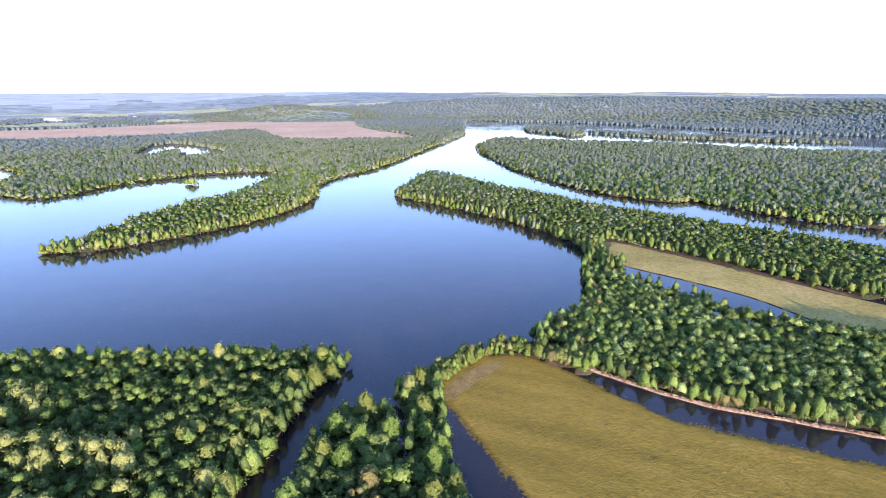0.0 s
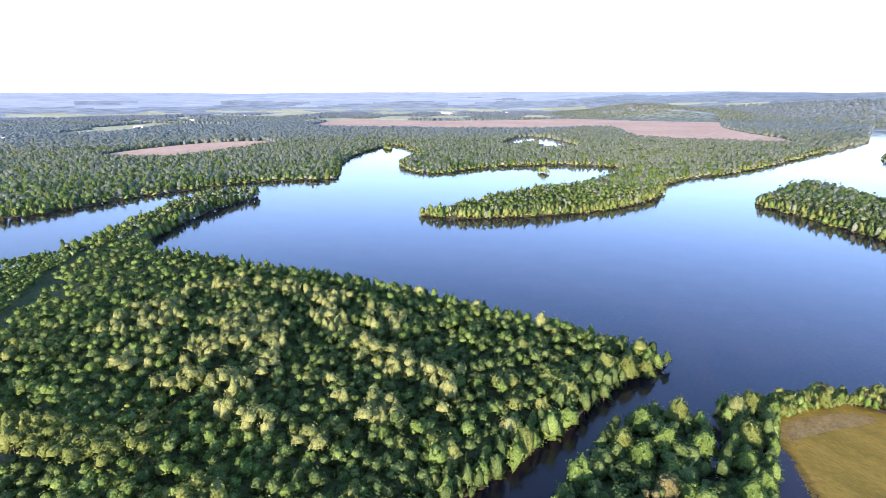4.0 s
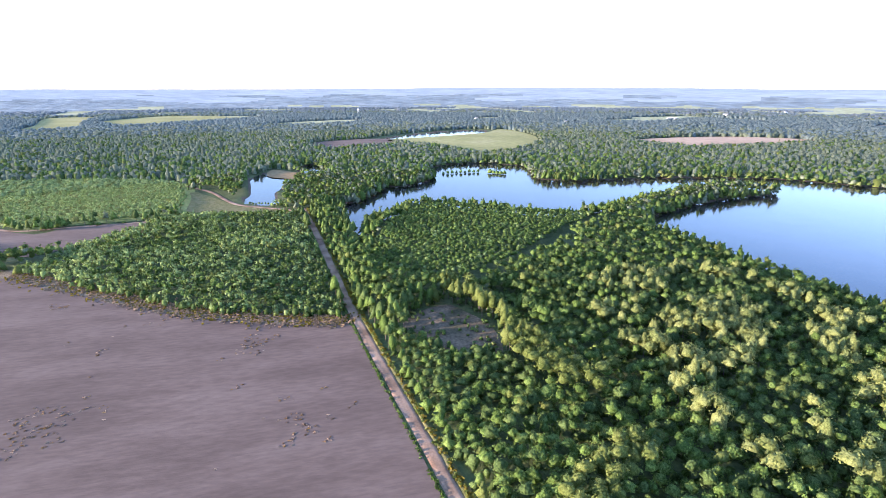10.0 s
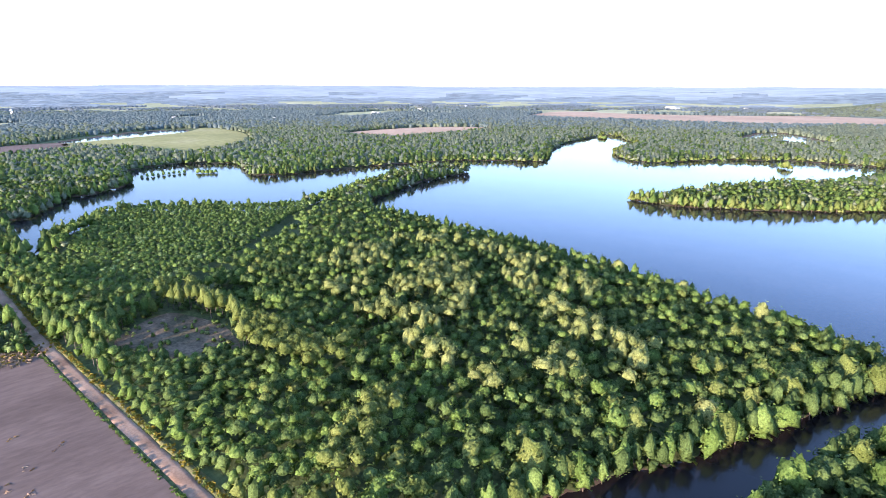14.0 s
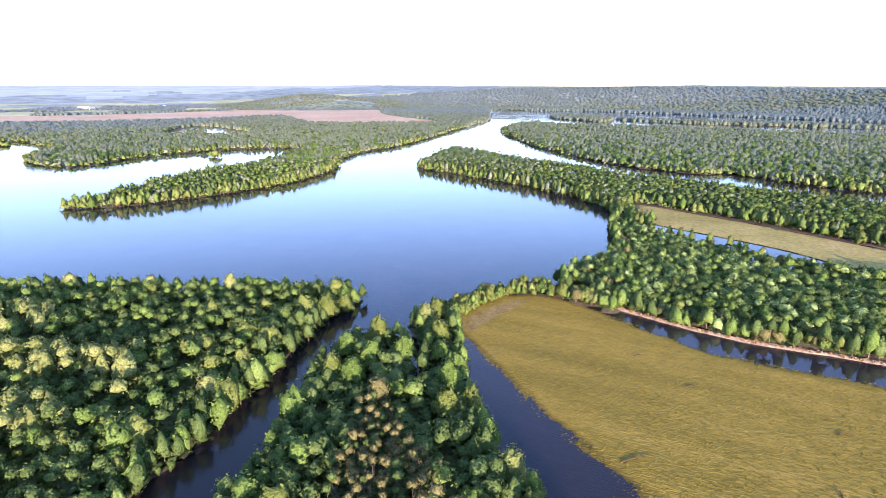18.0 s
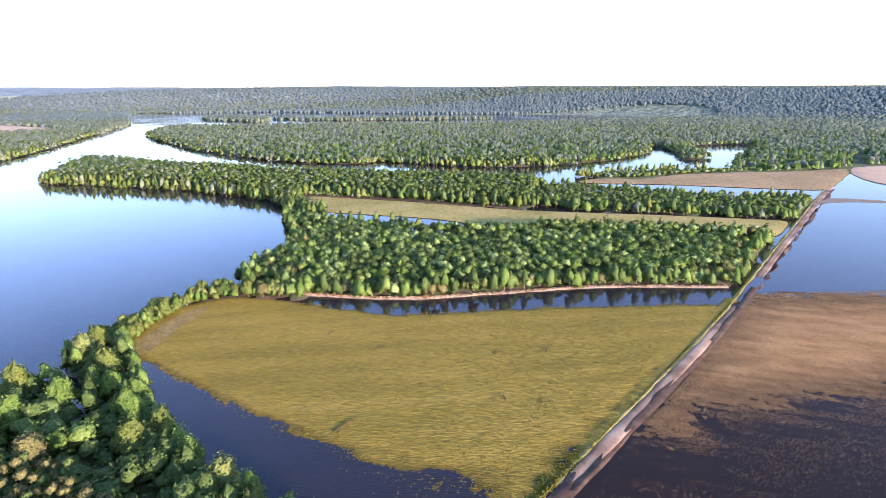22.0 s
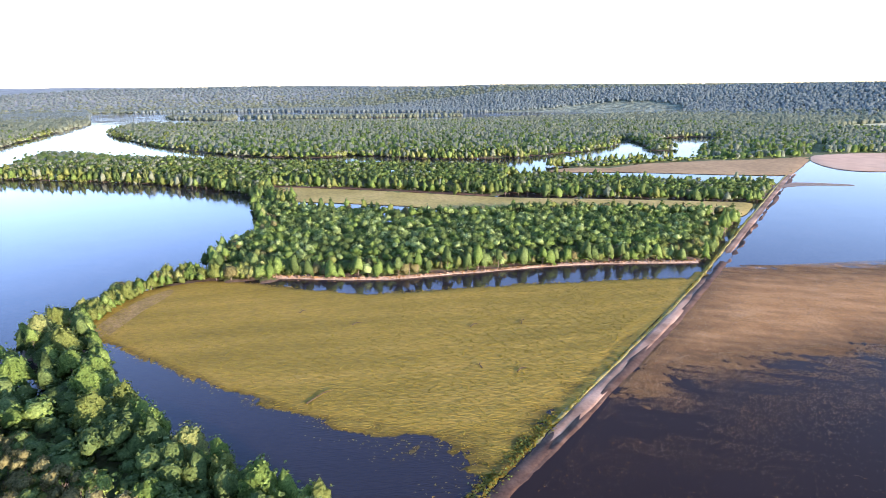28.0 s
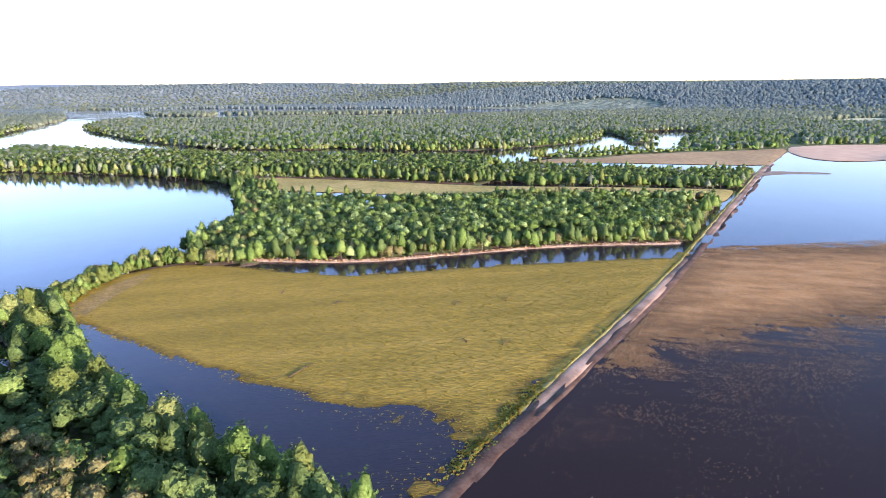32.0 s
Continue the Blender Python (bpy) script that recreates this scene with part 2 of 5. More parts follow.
# ---- the plan, in metres: the flooded valley's outline, its islands, fields and tracks ----
SHORE_SOUTH = [(-338, -20), (-350, -20), (-392, -20), (-420, -14), (-440, 2), (-468, 12), (-474, 48), (-442, 100), (-430, 150), (-465, 207), (-516, 286), (-536, 348), (-502, 372),
               (-486, 320), (-456, 258), (-412, 200), (-385, 192), (-370, 183), (-328, 197), (-278, 203), (-208, 220), (-130, 225), (-64, 227),
               (-44, 224), (-54, 199), (-58, 172), (-63, 148), (-70, 110), (-78, 60), (-60, 20), (30, -60), (200, -200), (520, -260)]
SHORE_EAST = [(900, -60), (640, 172), (590, 205), (620, 240), (700, 300), (640, 342), (600, 362), (650, 390), (704, 413), (815, 461), (790, 500), (740, 515), (700, 496), (672, 458),
              (640, 424), (605, 408), (590, 418), (618, 448), (656, 486), (688, 536), (652, 524), (624, 499), (582, 480), (505, 462), (420, 467), (352, 496), (315, 537), (292, 575), (270, 600), (255, 592), (200, 628), (150, 715),
              (105, 860), (88, 980), (70, 1120), (85, 1230), (150, 1345), (260, 1280), (500, 1215), (590, 1130), (720, 1075), (1100, 1010), (1500, 960)]
SHORE_NORTH = [(1500, 1200), (1120, 1410), (860, 1640), (610, 1900), (480, 2000), (360, 2060), (220, 2080), (150, 2130), (90, 2120), (58, 1640),
               (48, 1470), (-28, 1149), (-80, 933), (-114, 828), (-149, 748), (-156, 674), (-146, 619), (-154, 558), (-179, 496), (-215, 448),
               (-255, 412), (-300, 393), (-286, 418), (-280, 450), (-274, 495), (-256, 585), (-236, 640), (-230, 700), (-245, 800), (-315, 800)]
SHORE_WEST = [(-360, 770), (-415, 695), (-430, 630), (-455, 605), (-510, 630), (-565, 700), (-585, 765), (-675, 850), (-745, 880), (-700, 745),
              (-640, 640), (-560, 545), (-522, 496), (-561, 455), (-593, 397), (-605, 288), (-596, 219), (-602, 165), (-650, 165), (-714, 165),
              (-746, 113), (-712, 49), (-622, 44), (-566, 2), (-598, -8), (-560, -10), (-520, -24), (-490, -36), (-482, -58), (-470, -62), (-454, -46), (-392, -33)]
PONDS = [[(-500, -132), (-546, -138), (-660, -160), (-650, -118), (-584, -116), (-538, -116), (-496, -104)],
         [(-540, 1000), (-595, 1155), (-580, 1215), (-515, 1165), (-425, 1060), (-450, 990), (-480, 1050), (-505, 1090), (-535, 1075)],
         [(-712, -125), (-745, -108), (-700, -86), (-668, -88)],
         [(-1120, -20), (-1260, 90), (-1320, 190), (-1250, 200), (-1160, 90)]]
STRIP = [(-42, 172), (-32, 188), (-24, 184), (-16, 170), (-15, 152), (-11, 158), (-11, 176), (-18, 194), (-14, 207), (-5, 208), (-1, 180), (2, 152), (8, 128), (15, 107), (24, 88), (31, 73), (36, 58), (41, 38),
         (32, 10), (-40, 10), (-58, 60), (-46, 110), (-45, 140)]
BUSH_ROW = [(-6, 204), (2, 216), (18, 232), (34, 238), (52, 232), (62, 226), (66, 219), (52, 214), (36, 229), (22, 229), (6, 214), (-1, 203)]
MID_WOOD = [(46, 250), (58, 238), (67, 221), (98, 197), (130, 183), (178, 164), (226, 136), (232, 134), (268, 149), (298, 160), (318, 167), (296, 192), (258, 222), (230, 240), (204, 252),
            (176, 264), (152, 278), (150, 292), (144, 300), (128, 318), (114, 344), (106, 372), (96, 350), (84, 296), (60, 272)]
STRIP_FIELD = [(138, 432), (160, 408), (191, 374), (218, 340), (246, 304), (285, 268), (318, 240), (366, 194), (372, 186), (352, 176), (324, 170), (299, 195), (261, 225), (233, 243), (214, 256), (200, 272), (190, 296),
               (178, 316), (154, 342), (126, 372), (124, 400)]
TREE_LINE = [(-52, 628), (-12, 584), (50, 518), (86, 464), (106, 424), (110, 380), (116, 352), (126, 372), (134, 404), (141, 432), (190, 382), (247, 312), (272, 312),
             (320, 360), (318, 398), (250, 458), (208, 500), (155, 548), (100, 622), (58, 690), (10, 770), (-20, 790), (-40, 720)]
ROW_RIGHT = [(268, 314), (300, 268), (356, 216), (386, 188), (440, 206), (472, 214), (448, 224), (410, 244), (386, 276), (362, 318), (320, 360)]
BROWN_BAND = [(367, 366), (404, 373), (430, 353), (485, 349), (529, 333), (551, 328), (583, 309), (661, 283), (676, 280), (562, 242), (515, 232), (488, 252), (455, 286), (422, 320)]
LAKE_BAR = [(390, 394), (454, 386), (512, 362), (553, 347), (600, 362), (640, 345), (700, 300), (672, 284), (583, 311), (551, 330), (529, 335), (485, 351), (430, 355), (404, 375)]
FAR_BROWN = [(686, 282), (800, 228), (900, 120), (640, 176), (592, 224)]
GREEN_FIELD = [(-5, 208), (1, 218), (19, 233), (38, 233), (56, 220), (90, 190), (137, 164), (212, 126), (196, 117), (138, 98), (97, 84.6), (65, 73.6), (40, 65.5),
               (32, 84), (22, 110), (13, 136), (2, 164), (-5, 190)]
# dry crop; its west edge is the strip trees' shadow front, shaped as waterline
GREEN_DRY_LIT = [(-5, 207), (0, 220), (18, 235), (39, 235), (55, 219), (88, 182), (120, 167), (161, 147), (200, 126), (196, 117), (138, 98), (97, 85), (84, 80.5), (75, 77.5), (66, 75), (56, 72), (47, 69.5), (46, 71.5), (55, 75), (62, 79),
             (62, 84), (57, 91), (50, 99), (43, 109), (37, 120), (31, 131), (24, 142), (17, 159), (6, 182)]
BROWN_R = [(226, 124), (300, 86), (345, 60), (260, 5), (150, 10), (70, 40), (62, 66), (100, 79.5), (140, 92.5), (200, 112)]
BROWN_DRY = [(224, 122), (245, 110), (262, 98), (292, 76), (320, 50), (215, 44), (199, 50), (177, 58), (153, 70), (138, 77), (112, 76), (106, 82), (140, 98), (200, 121)]
PINK_FIELD = [(-1300, 1180), (-1500, 1520), (-1260, 1600), (-1030, 1760), (-860, 1980), (-660, 2120), (-450, 2300), (-370, 2280), (-260, 1770), (-92, 1470), (-92, 1345), (-300, 1312), (-380, 1345), (-530, 1600), (-630, 1530), (-670, 1470), (-850, 1335), (-1010, 1280)]
PLOUGH_FIELD = [(-600, -420), (-345, -290), (-304, -206), (-272, -147), (-246, -98), (-234, -57), (-229, -21), (-197, -10), (-160, 1), (-121, 12), (-60, 24),
                (40, 0), (60, -160), (-200, -420)]
SIDE_FIELD = [(-520, -420), (-404, -268), (-416, -236), (-430, -190), (-414, -184), (-362, -208), (-342, -230), (-375, -300)]
YOUNG_WOOD = [(-620, -480), (-625, -400), (-630, -320), (-612, -235), (-585, -205), (-520, -186), (-456, -168), (-438, -188), (-426, -236), (-414, -268), (-466, -345), (-528, -425)]
PLANTATION = [(-342, -15), (-440, 8), (-466, 48), (-440, 100), (-428, 148), (-405, 158), (-380, 134), (-303, 76), (-272, 48), (-262, 20), (-290, -10)]
CLEARING = [(-224, 4), (-240, 14), (-246, 26), (-236, 34), (-222, 42), (-206, 44), (-194, 42), (-200, 30), (-196, 22), (-208, 16)]
PALE_STAND = [(-258, 90), (-268, 158), (-236, 184), (-150, 190), (-98, 156), (-92, 118), (-108, 92), (-170, 90), (-213, 82)]
GLADE = [(-562, -200), (-506, -152), (-490, -138), (-474, -110), (-460, -82), (-448, -80), (-446, -130), (-444, -158), (-452, -168), (-520, -186)]
SANDBAR = [(-705, -150), (-672, -112), (-655, -85), (-630, -108), (-650, -145)]
WEST_PASTURE = [(-1090, -10), (-1150, 80), (-1235, 195), (-1345, 255), (-1195, 290), (-1045, 270), (-900, 200), (-855, 130), (-945, 85), (-1030, 10)]
WEST_BROWN = [(-1050, 460), (-1100, 690), (-990, 800), (-910, 510)]
FAR_MEADOW = [(-1740, -850), (-2040, -750), (-1870, -470), (-1620, -590), (-1500, -690)]
ROAD_MEADOW = [(-1330, -850), (-1560, -935), (-1900, -1100), (-1950, -980), (-1640, -865), (-1430, -770)]
WEST_MEADOW = [(-1500, -330), (-1640, -300), (-1760, -120), (-1640, -90), (-1520, -200)]
NW_MEADOW = [(-1620, 560), (-1740, 800), (-1560, 760)]
WEST_PLOUGH = [(-1050, -145), (-1115, -35), (-1075, 0), (-975, -20), (-935, -110)]
PALE_EAST = [(1260, 470), (1430, 410), (1240, 360), (1160, 430)]
ROAD = [(-470, -77), (-395, -57), (-290, -31), (-231, -16), (-122, 15), (-40, 37), (54, 67.8), (107, 84.8), (183, 108.8), (235, 127.5), (333, 163), (528, 233), (683, 282), (820, 330)]
TRACK = [(-640, -262), (-578, -202), (-550, -176), (-494, -140), (-476, -110), (-464, -86), (-455, -74)]


def curve_through(points, closed=True, steps=3):
    """A smooth line through the corners of the plan."""
    p = np.array(points, float)
    k = len(p)
    out = []
    for i in range(k if closed else k - 1):
        if closed:
            a, b, c, d = p[(i - 1) % k], p[i], p[(i + 1) % k], p[(i + 2) % k]
        else:
            a, b, c, d = p[max(i - 1, 0)], p[i], p[i + 1], p[min(i + 2, k - 1)]
        for s in range(steps):
            t = s / steps
            out.append(0.5 * (2 * b + (c - a) * t + (2 * a - 5 * b + 4 * c - d) * t * t + (3 * b - a - 3 * c + d) * t ** 3))
    if not closed:
        out.append(p[-1])
    return np.array(out)


def line_distance(q, line, closed=False):
    """Distance of points q from a line, in the plan."""
    best = np.full(len(q), 1e9)
    nxt = np.roll(line, -1, axis=0) if closed else line[1:]
    for a, b in zip(line if closed else line[:-1], nxt):
        e = b - a
        t = np.clip(((q - a) @ e) / max(e @ e, 1e-9), 0, 1)
        d = q - a - t[:, None] * e
        best = np.minimum(best, np.einsum("ij,ij->i", d, d))
    return np.sqrt(best)


def inside(q, poly):
    flag = np.zeros(len(q), bool)
    x, y = q[:, 0], q[:, 1]
    for a, b in zip(poly, np.roll(poly, -1, axis=0)):
        if a[1] == b[1]:
            continue
        cross = (a[1] > y) != (b[1] > y)
        flag ^= cross & (x < (b[0] - a[0]) * (y - a[1]) / (b[1] - a[1]) + a[0])
    return flag


def depth_inside(q, poly, far=60.0):
    """Signed distance: positive inside the outline."""
    poly = np.asarray(poly, float)
    lo, hi = poly.min(0) - far, poly.max(0) + far
    near = ((q > lo) & (q < hi)).all(1)
    out = np.full(len(q), -far)
    if near.any():
        s = q[near]
        d = np.minimum(line_distance(s, poly, True), far)
        out[near] = np.where(inside(s, poly), d, -d)
    return out


def lattice(ix, iy, seed):
    h = (ix.astype(np.int64) * 374761393 + iy.astype(np.int64) * 668265263 + seed * 1442695041) & 0xFFFFFFFF
    h = ((h ^ (h >> 13)) * 1274126177) & 0xFFFFFFFF
    return ((h ^ (h >> 16)) & 0xFFFF) / 65535.0


def soft_noise(q, size, seed=0):
    """Value noise from 0 to 1 over the plan, with lumps of that size in metres."""
    g = q / size
    i = np.floor(g)
    f = g - i
    f = f * f * (3 - 2 * f)
    a, b = lattice(i[:, 0], i[:, 1], seed), lattice(i[:, 0] + 1, i[:, 1], seed)
    c, d = lattice(i[:, 0], i[:, 1] + 1, seed), lattice(i[:, 0] + 1, i[:, 1] + 1, seed)
    return (a * (1 - f[:, 0]) + b * f[:, 0]) * (1 - f[:, 1]) + (c * (1 - f[:, 0]) + d * f[:, 0]) * f[:, 1]


def ease(a, b, v):
    t = np.clip((v - a) / (b - a), 0, 1)
    return t * t * (3 - 2 * t)


FLOOD = curve_through(SHORE_SOUTH + SHORE_EAST + SHORE_NORTH + SHORE_WEST, steps=3)
ISLANDS = [curve_through(p) for p in (STRIP, BUSH_ROW, MID_WOOD, STRIP_FIELD, TREE_LINE, ROW_RIGHT, BROWN_BAND, LAKE_BAR, FAR_BROWN)]
ISLANDS += [curve_through(p) for p in ([(240, 1640), (300, 1500), (340, 1450), (390, 1560), (370, 1720), (290, 1790)],
                                       [(400, 1520), (550, 1385), (740, 1300), (900, 1250), (880, 1300), (700, 1390), (560, 1450), (450, 1560)])]
POND_LINES = [curve_through(p) for p in PONDS]


def land_depth(q):
    """How far inside dry land a point lies (negative: out in the water)."""
    d = -depth_inside(q, FLOOD)
    for p in ISLANDS:
        d = np.maximum(d, depth_inside(q, p))
    for p in POND_LINES:
        d = np.minimum(d, -depth_inside(q, p))
    return d


HILL_AZ = [-180, -128, -105, -85, -70, -60, -45, -30, -20, -8, 5, 20, 40, 60, 78, 120, 180]
HILL_FOOT = [2600, 2600, 2600, 2500, 2500, 2500, 2500, 2500, 2400, 2300, 2200, 2120, 1760, 1650, 1600, 2000, 2600]
HILL_TOP = [72, 74, 78, 84, 82, 78, 80, 82, 84, 86, 86, 86, 86, 86, 84, 80, 72]


def hill_height(q):
    r = np.hypot(q[:, 0], q[:, 1])
    az = np.degrees(np.arctan2(q[:, 0], q[:, 1]))
    foot, top = np.interp(az, HILL_AZ, HILL_FOOT), np.interp(az, HILL_AZ, HILL_TOP)
    wave = 1 + 0.16 * (soft_noise(q, 900, 5) - 0.5) + 0.10 * (soft_noise(q, 350, 6) - 0.5)
    steep = np.interp(az, [-25, 2, 100, 130], [0, 1, 1, 0])
    rise = 0.82 * ease(0, 1, (r - foot) / 520) + 0.18 * ease(0, 1, (r - foot) / (4780 - foot))
    h = top * wave * (steep * rise + (1 - steep) * ease(0, 1, (r - foot) / (4780 - foot)))
    mound = 48 * np.exp(-(((q[:, 0] + 640) / 260) ** 2 + ((q[:, 1] - 2330) / 150) ** 2))
    return h + mound


def ground_height(q):
    d = land_depth(q)
    r = np.hypot(q[:, 0], q[:, 1])
    d = d + 3.0 * (soft_noise(q, 9, 1) - 0.5) + 2.0 * (soft_noise(q, 3.5, 2) - 0.5)
    z = -1.4 + 2.0 * ease(-4, 2.5, d) + 0.25 * (soft_noise(q, 25, 3) - 0.5)
    return z + hill_height(q)


def far_field(q):
    """Patchwork of pastures between far woods."""
    turn = radians(17)
    u = q[:, 0] * math.cos(turn) + q[:, 1] * math.sin(turn) + 60 * (soft_noise(q, 400, 21) - 0.5)
    v = -q[:, 0] * math.sin(turn) + q[:, 1] * math.cos(turn) + 60 * (soft_noise(q, 400, 22) - 0.5)
    r = np.hypot(q[:, 0], q[:, 1])
    az = np.degrees(np.arctan2(q[:, 0], q[:, 1]))
    share = np.interp(az, [-130, -90, -70, -50, -20, -8, 0, 80], [0.30, 0.16, 0.28, 0.42, 0.42, 0.10, 0.0, 0.0]) * ease(1500, 2300, r)
    top = (az > 2) & (az < 32) & (r > 2900) & (r < 4500)
    share = np.where(top, 0.45, share)
    share = np.where(np.hypot((q[:, 0] + 640) / 420, (q[:, 1] - 2330) / 300) < 1, 0, share)
    return lattice(np.floor(u / 190), np.floor(v / 110), 9) < share


def mesh_of(name, verts, faces, mats, index=None, smooth=False, normals=None):
    me = bpy.data.meshes.new(name)
    verts, faces = np.ascontiguousarray(verts, np.float32), np.ascontiguousarray(faces, np.int32)
    k = faces.shape[1]
    me.vertices.add(len(verts))
    me.vertices.foreach_set("co", verts.ravel())
    me.loops.add(faces.size)
    me.loops.foreach_set("vertex_index", faces.ravel())
    me.polygons.add(len(faces))
    me.polygons.foreach_set("loop_start", np.arange(len(faces), dtype=np.int32) * k)
    for m in mats:
        me.materials.append(m)
    if index is not None:
        me.polygons.foreach_set("material_index", np.ascontiguousarray(index, np.int32))
    me.polygons.foreach_set("use_smooth", np.full(len(faces), smooth))
    me.update(calc_edges=True)
    me.validate()
    if normals is not None:
        me.normals_split_custom_set_from_vertices(normals.tolist())
    return me


# ---- ground: one sheet out to the horizon ----
angles = np.radians(np.concatenate([np.arange(-131, 81, 0.68), np.arange(81, 229, 4.0)]))
radii = np.concatenate([[0.0], np.geomspace(14, 4850, 245)])
na, nr = len(angles), len(radii)
gx = (radii[:, None] * np.sin(angles)[None, :]).ravel()
gy = (radii[:, None] * np.cos(angles)[None, :]).ravel()
gq = np.c_[gx, gy]
gz = ground_height(gq)
for region in (GREEN_FIELD, BROWN_R):
    gz = np.where(depth_inside(gq, np.array(region, float)) > 0.5, -1.0, gz)
ii, jj = np.meshgrid(np.arange(nr - 1), np.arange(na), indexing="ij")
j2 = (jj + 1) % na
gf = np.stack([ii * na + jj, ii * na + j2, (ii + 1) * na + j2, (ii + 1) * na + jj], -1).reshape(-1, 4)
centre = gq[gf].mean(1)
cr = np.hypot(centre[:, 0], centre[:, 1])
cz = gz[gf].mean(1)
gi = np.zeros(len(gf), int)
# rings of painted haze: each farther band a paler, bluer material
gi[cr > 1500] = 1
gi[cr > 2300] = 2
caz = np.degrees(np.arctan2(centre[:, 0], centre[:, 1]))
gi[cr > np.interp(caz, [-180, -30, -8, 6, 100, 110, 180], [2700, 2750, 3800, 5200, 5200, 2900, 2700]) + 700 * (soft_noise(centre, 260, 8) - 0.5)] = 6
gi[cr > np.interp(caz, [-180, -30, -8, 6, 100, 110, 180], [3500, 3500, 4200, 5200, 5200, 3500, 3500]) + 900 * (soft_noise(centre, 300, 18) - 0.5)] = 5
gi[far_field(centre) & (cr > 1500) & ((cr < 3000) | (caz > 0))] = 3
gi[(cz < 0.12) & (cr < 1500)] = 4
ground = new("ground", mesh_of("ground", np.c_[gq, gz], gf, [FOREST_FLOOR, HAZED_FOREST, HAZE_HILL, FAR_FIELD, BED, HAZE_BLUE_HILL, HAZE_PALE_HILL], gi, True))
tagged(ground, "dark damp woodland soil and far wooded hills", "ground", kind="structure")

ring = np.radians(np.arange(0, 360, 3.0))
wv = np.concatenate([[(300, 600, 0)], np.c_[300 + 2300 * np.sin(ring), 600 + 2300 * np.cos(ring), 0 * ring]])
k = len(ring)
wf = np.stack([np.zeros(k, int), 1 + (np.arange(k) + 1) % k, 1 + np.arange(k)], -1)
water = new("water", mesh_of("water", wv, wf, [WATER]))
tagged(water, "calm blue flood water covering the valley", "water", kind="structure")


def field(name, outline, z, mat, label, cell=6.0, height=None, category="field", sink=0.0):
    """A field as a fine sheet of small cells, cut to its outline, lying on the ground."""
    poly = curve_through(outline, steps=4)
    lo, hi = poly.min(0), poly.max(0)
    nx, ny = int((hi[0] - lo[0]) / cell) + 2, int((hi[1] - lo[1]) / cell) + 2
    X, Y = np.meshgrid(lo[0] + np.arange(nx) * cell, lo[1] + np.arange(ny) * cell, indexing="ij")
    q = np.c_[X.ravel(), Y.ravel()]
    inn = depth_inside(q, poly, 40)
    # draw the rim's cells onto the outline
    g = np.zeros_like(q)
    rim = np.abs(inn) < cell
    if rim.any():
        s = q[rim]
        best, foot = np.full(len(s), 1e9), s.copy()
        for a, b in zip(poly, np.roll(poly, -1, axis=0)):
            e = b - a
            t = np.clip(((s - a) @ e) / max(e @ e, 1e-9), 0, 1)
            c = a + t[:, None] * e
            d = ((s - c) ** 2).sum(1)
            foot[d < best] = c[d < best]
            best = np.minimum(best, d)
        out = inn[rim] < cell * 0.45
        moved = s.copy()
        moved[out] = foot[out]
        q[rim] = moved
    i, j = np.meshgrid(np.arange(nx - 1), np.arange(ny - 1), indexing="ij")
    f = np.stack([i * ny + j, (i + 1) * ny + j, (i + 1) * ny + j + 1, i * ny + j + 1], -1).reshape(-1, 4)
    keep = (inn[f] > -cell * 0.999).all(1) & ((inn[f] > cell * 0.45).any(1))
    f = f[keep]
    zz = z - sink * (1 - ease(-2, 2, depth_inside(q, poly, 40))) if height is None else height(q)
    used, inv = np.unique(f, return_inverse=True)
    ob = new(name, mesh_of(name, np.c_[q, zz][used], inv.reshape(-1, 4), [mat], None, True))
    return tagged(ob, label, category, kind="structure")


GREEN_RIM, BROWN_RIM = curve_through(GREEN_DRY_LIT, steps=2), np.array(BROWN_DRY, float)


def green_height(q):
    d = depth_inside(q, GREEN_RIM, 40) + 1.2 * (soft_noise(q, 9, 31) - 0.5) + 1.0 * (row_noise(q, 5, 1.2, 30) - 0.5) - 0.3
    road = 1 - ease(2.5, 7, line_distance(q, np.array(ROAD[6:11], float)))
    road = road * ease(70, 95, q[:, 0])
    d = np.where(road > 0.01, np.maximum(d, 12 * road - 2), d)
    low = 1 - ease(105, 150, q[:, 1] + 0.25 * q[:, 0])
    d = d + low * (9 * (row_noise(q, 16, 2.2, 33) - 0.5) + 0.5)
    return np.clip((0.10 - 0.07 * low) * d, -0.35, 0.32) + 0.09 * (soft_noise(q, 2.2, 32) - 0.5)


def row_noise(q, along, across, seed):
    """Noise drawn out along the stubble's rows."""
    c, s = math.cos(-0.85), math.sin(-0.85)
    return soft_noise(np.c_[(q[:, 0] * c + q[:, 1] * s) / along, (-q[:, 0] * s + q[:, 1] * c) / across], 1.0, seed)


def brown_height(q):
    d = depth_inside(q, BROWN_RIM, 40) + 1 + 6 * (row_noise(q, 22, 2.0, 35) - 0.5) + 3 * (soft_noise(q, 10, 39) - 0.5)
    return np.clip(0.0085 * d, -0.14, 0.24) + 0.06 * (row_noise(q, 5, 1.0, 36) - 0.5) + 0.06 * (soft_noise(q, 1.6, 37) - 0.5)


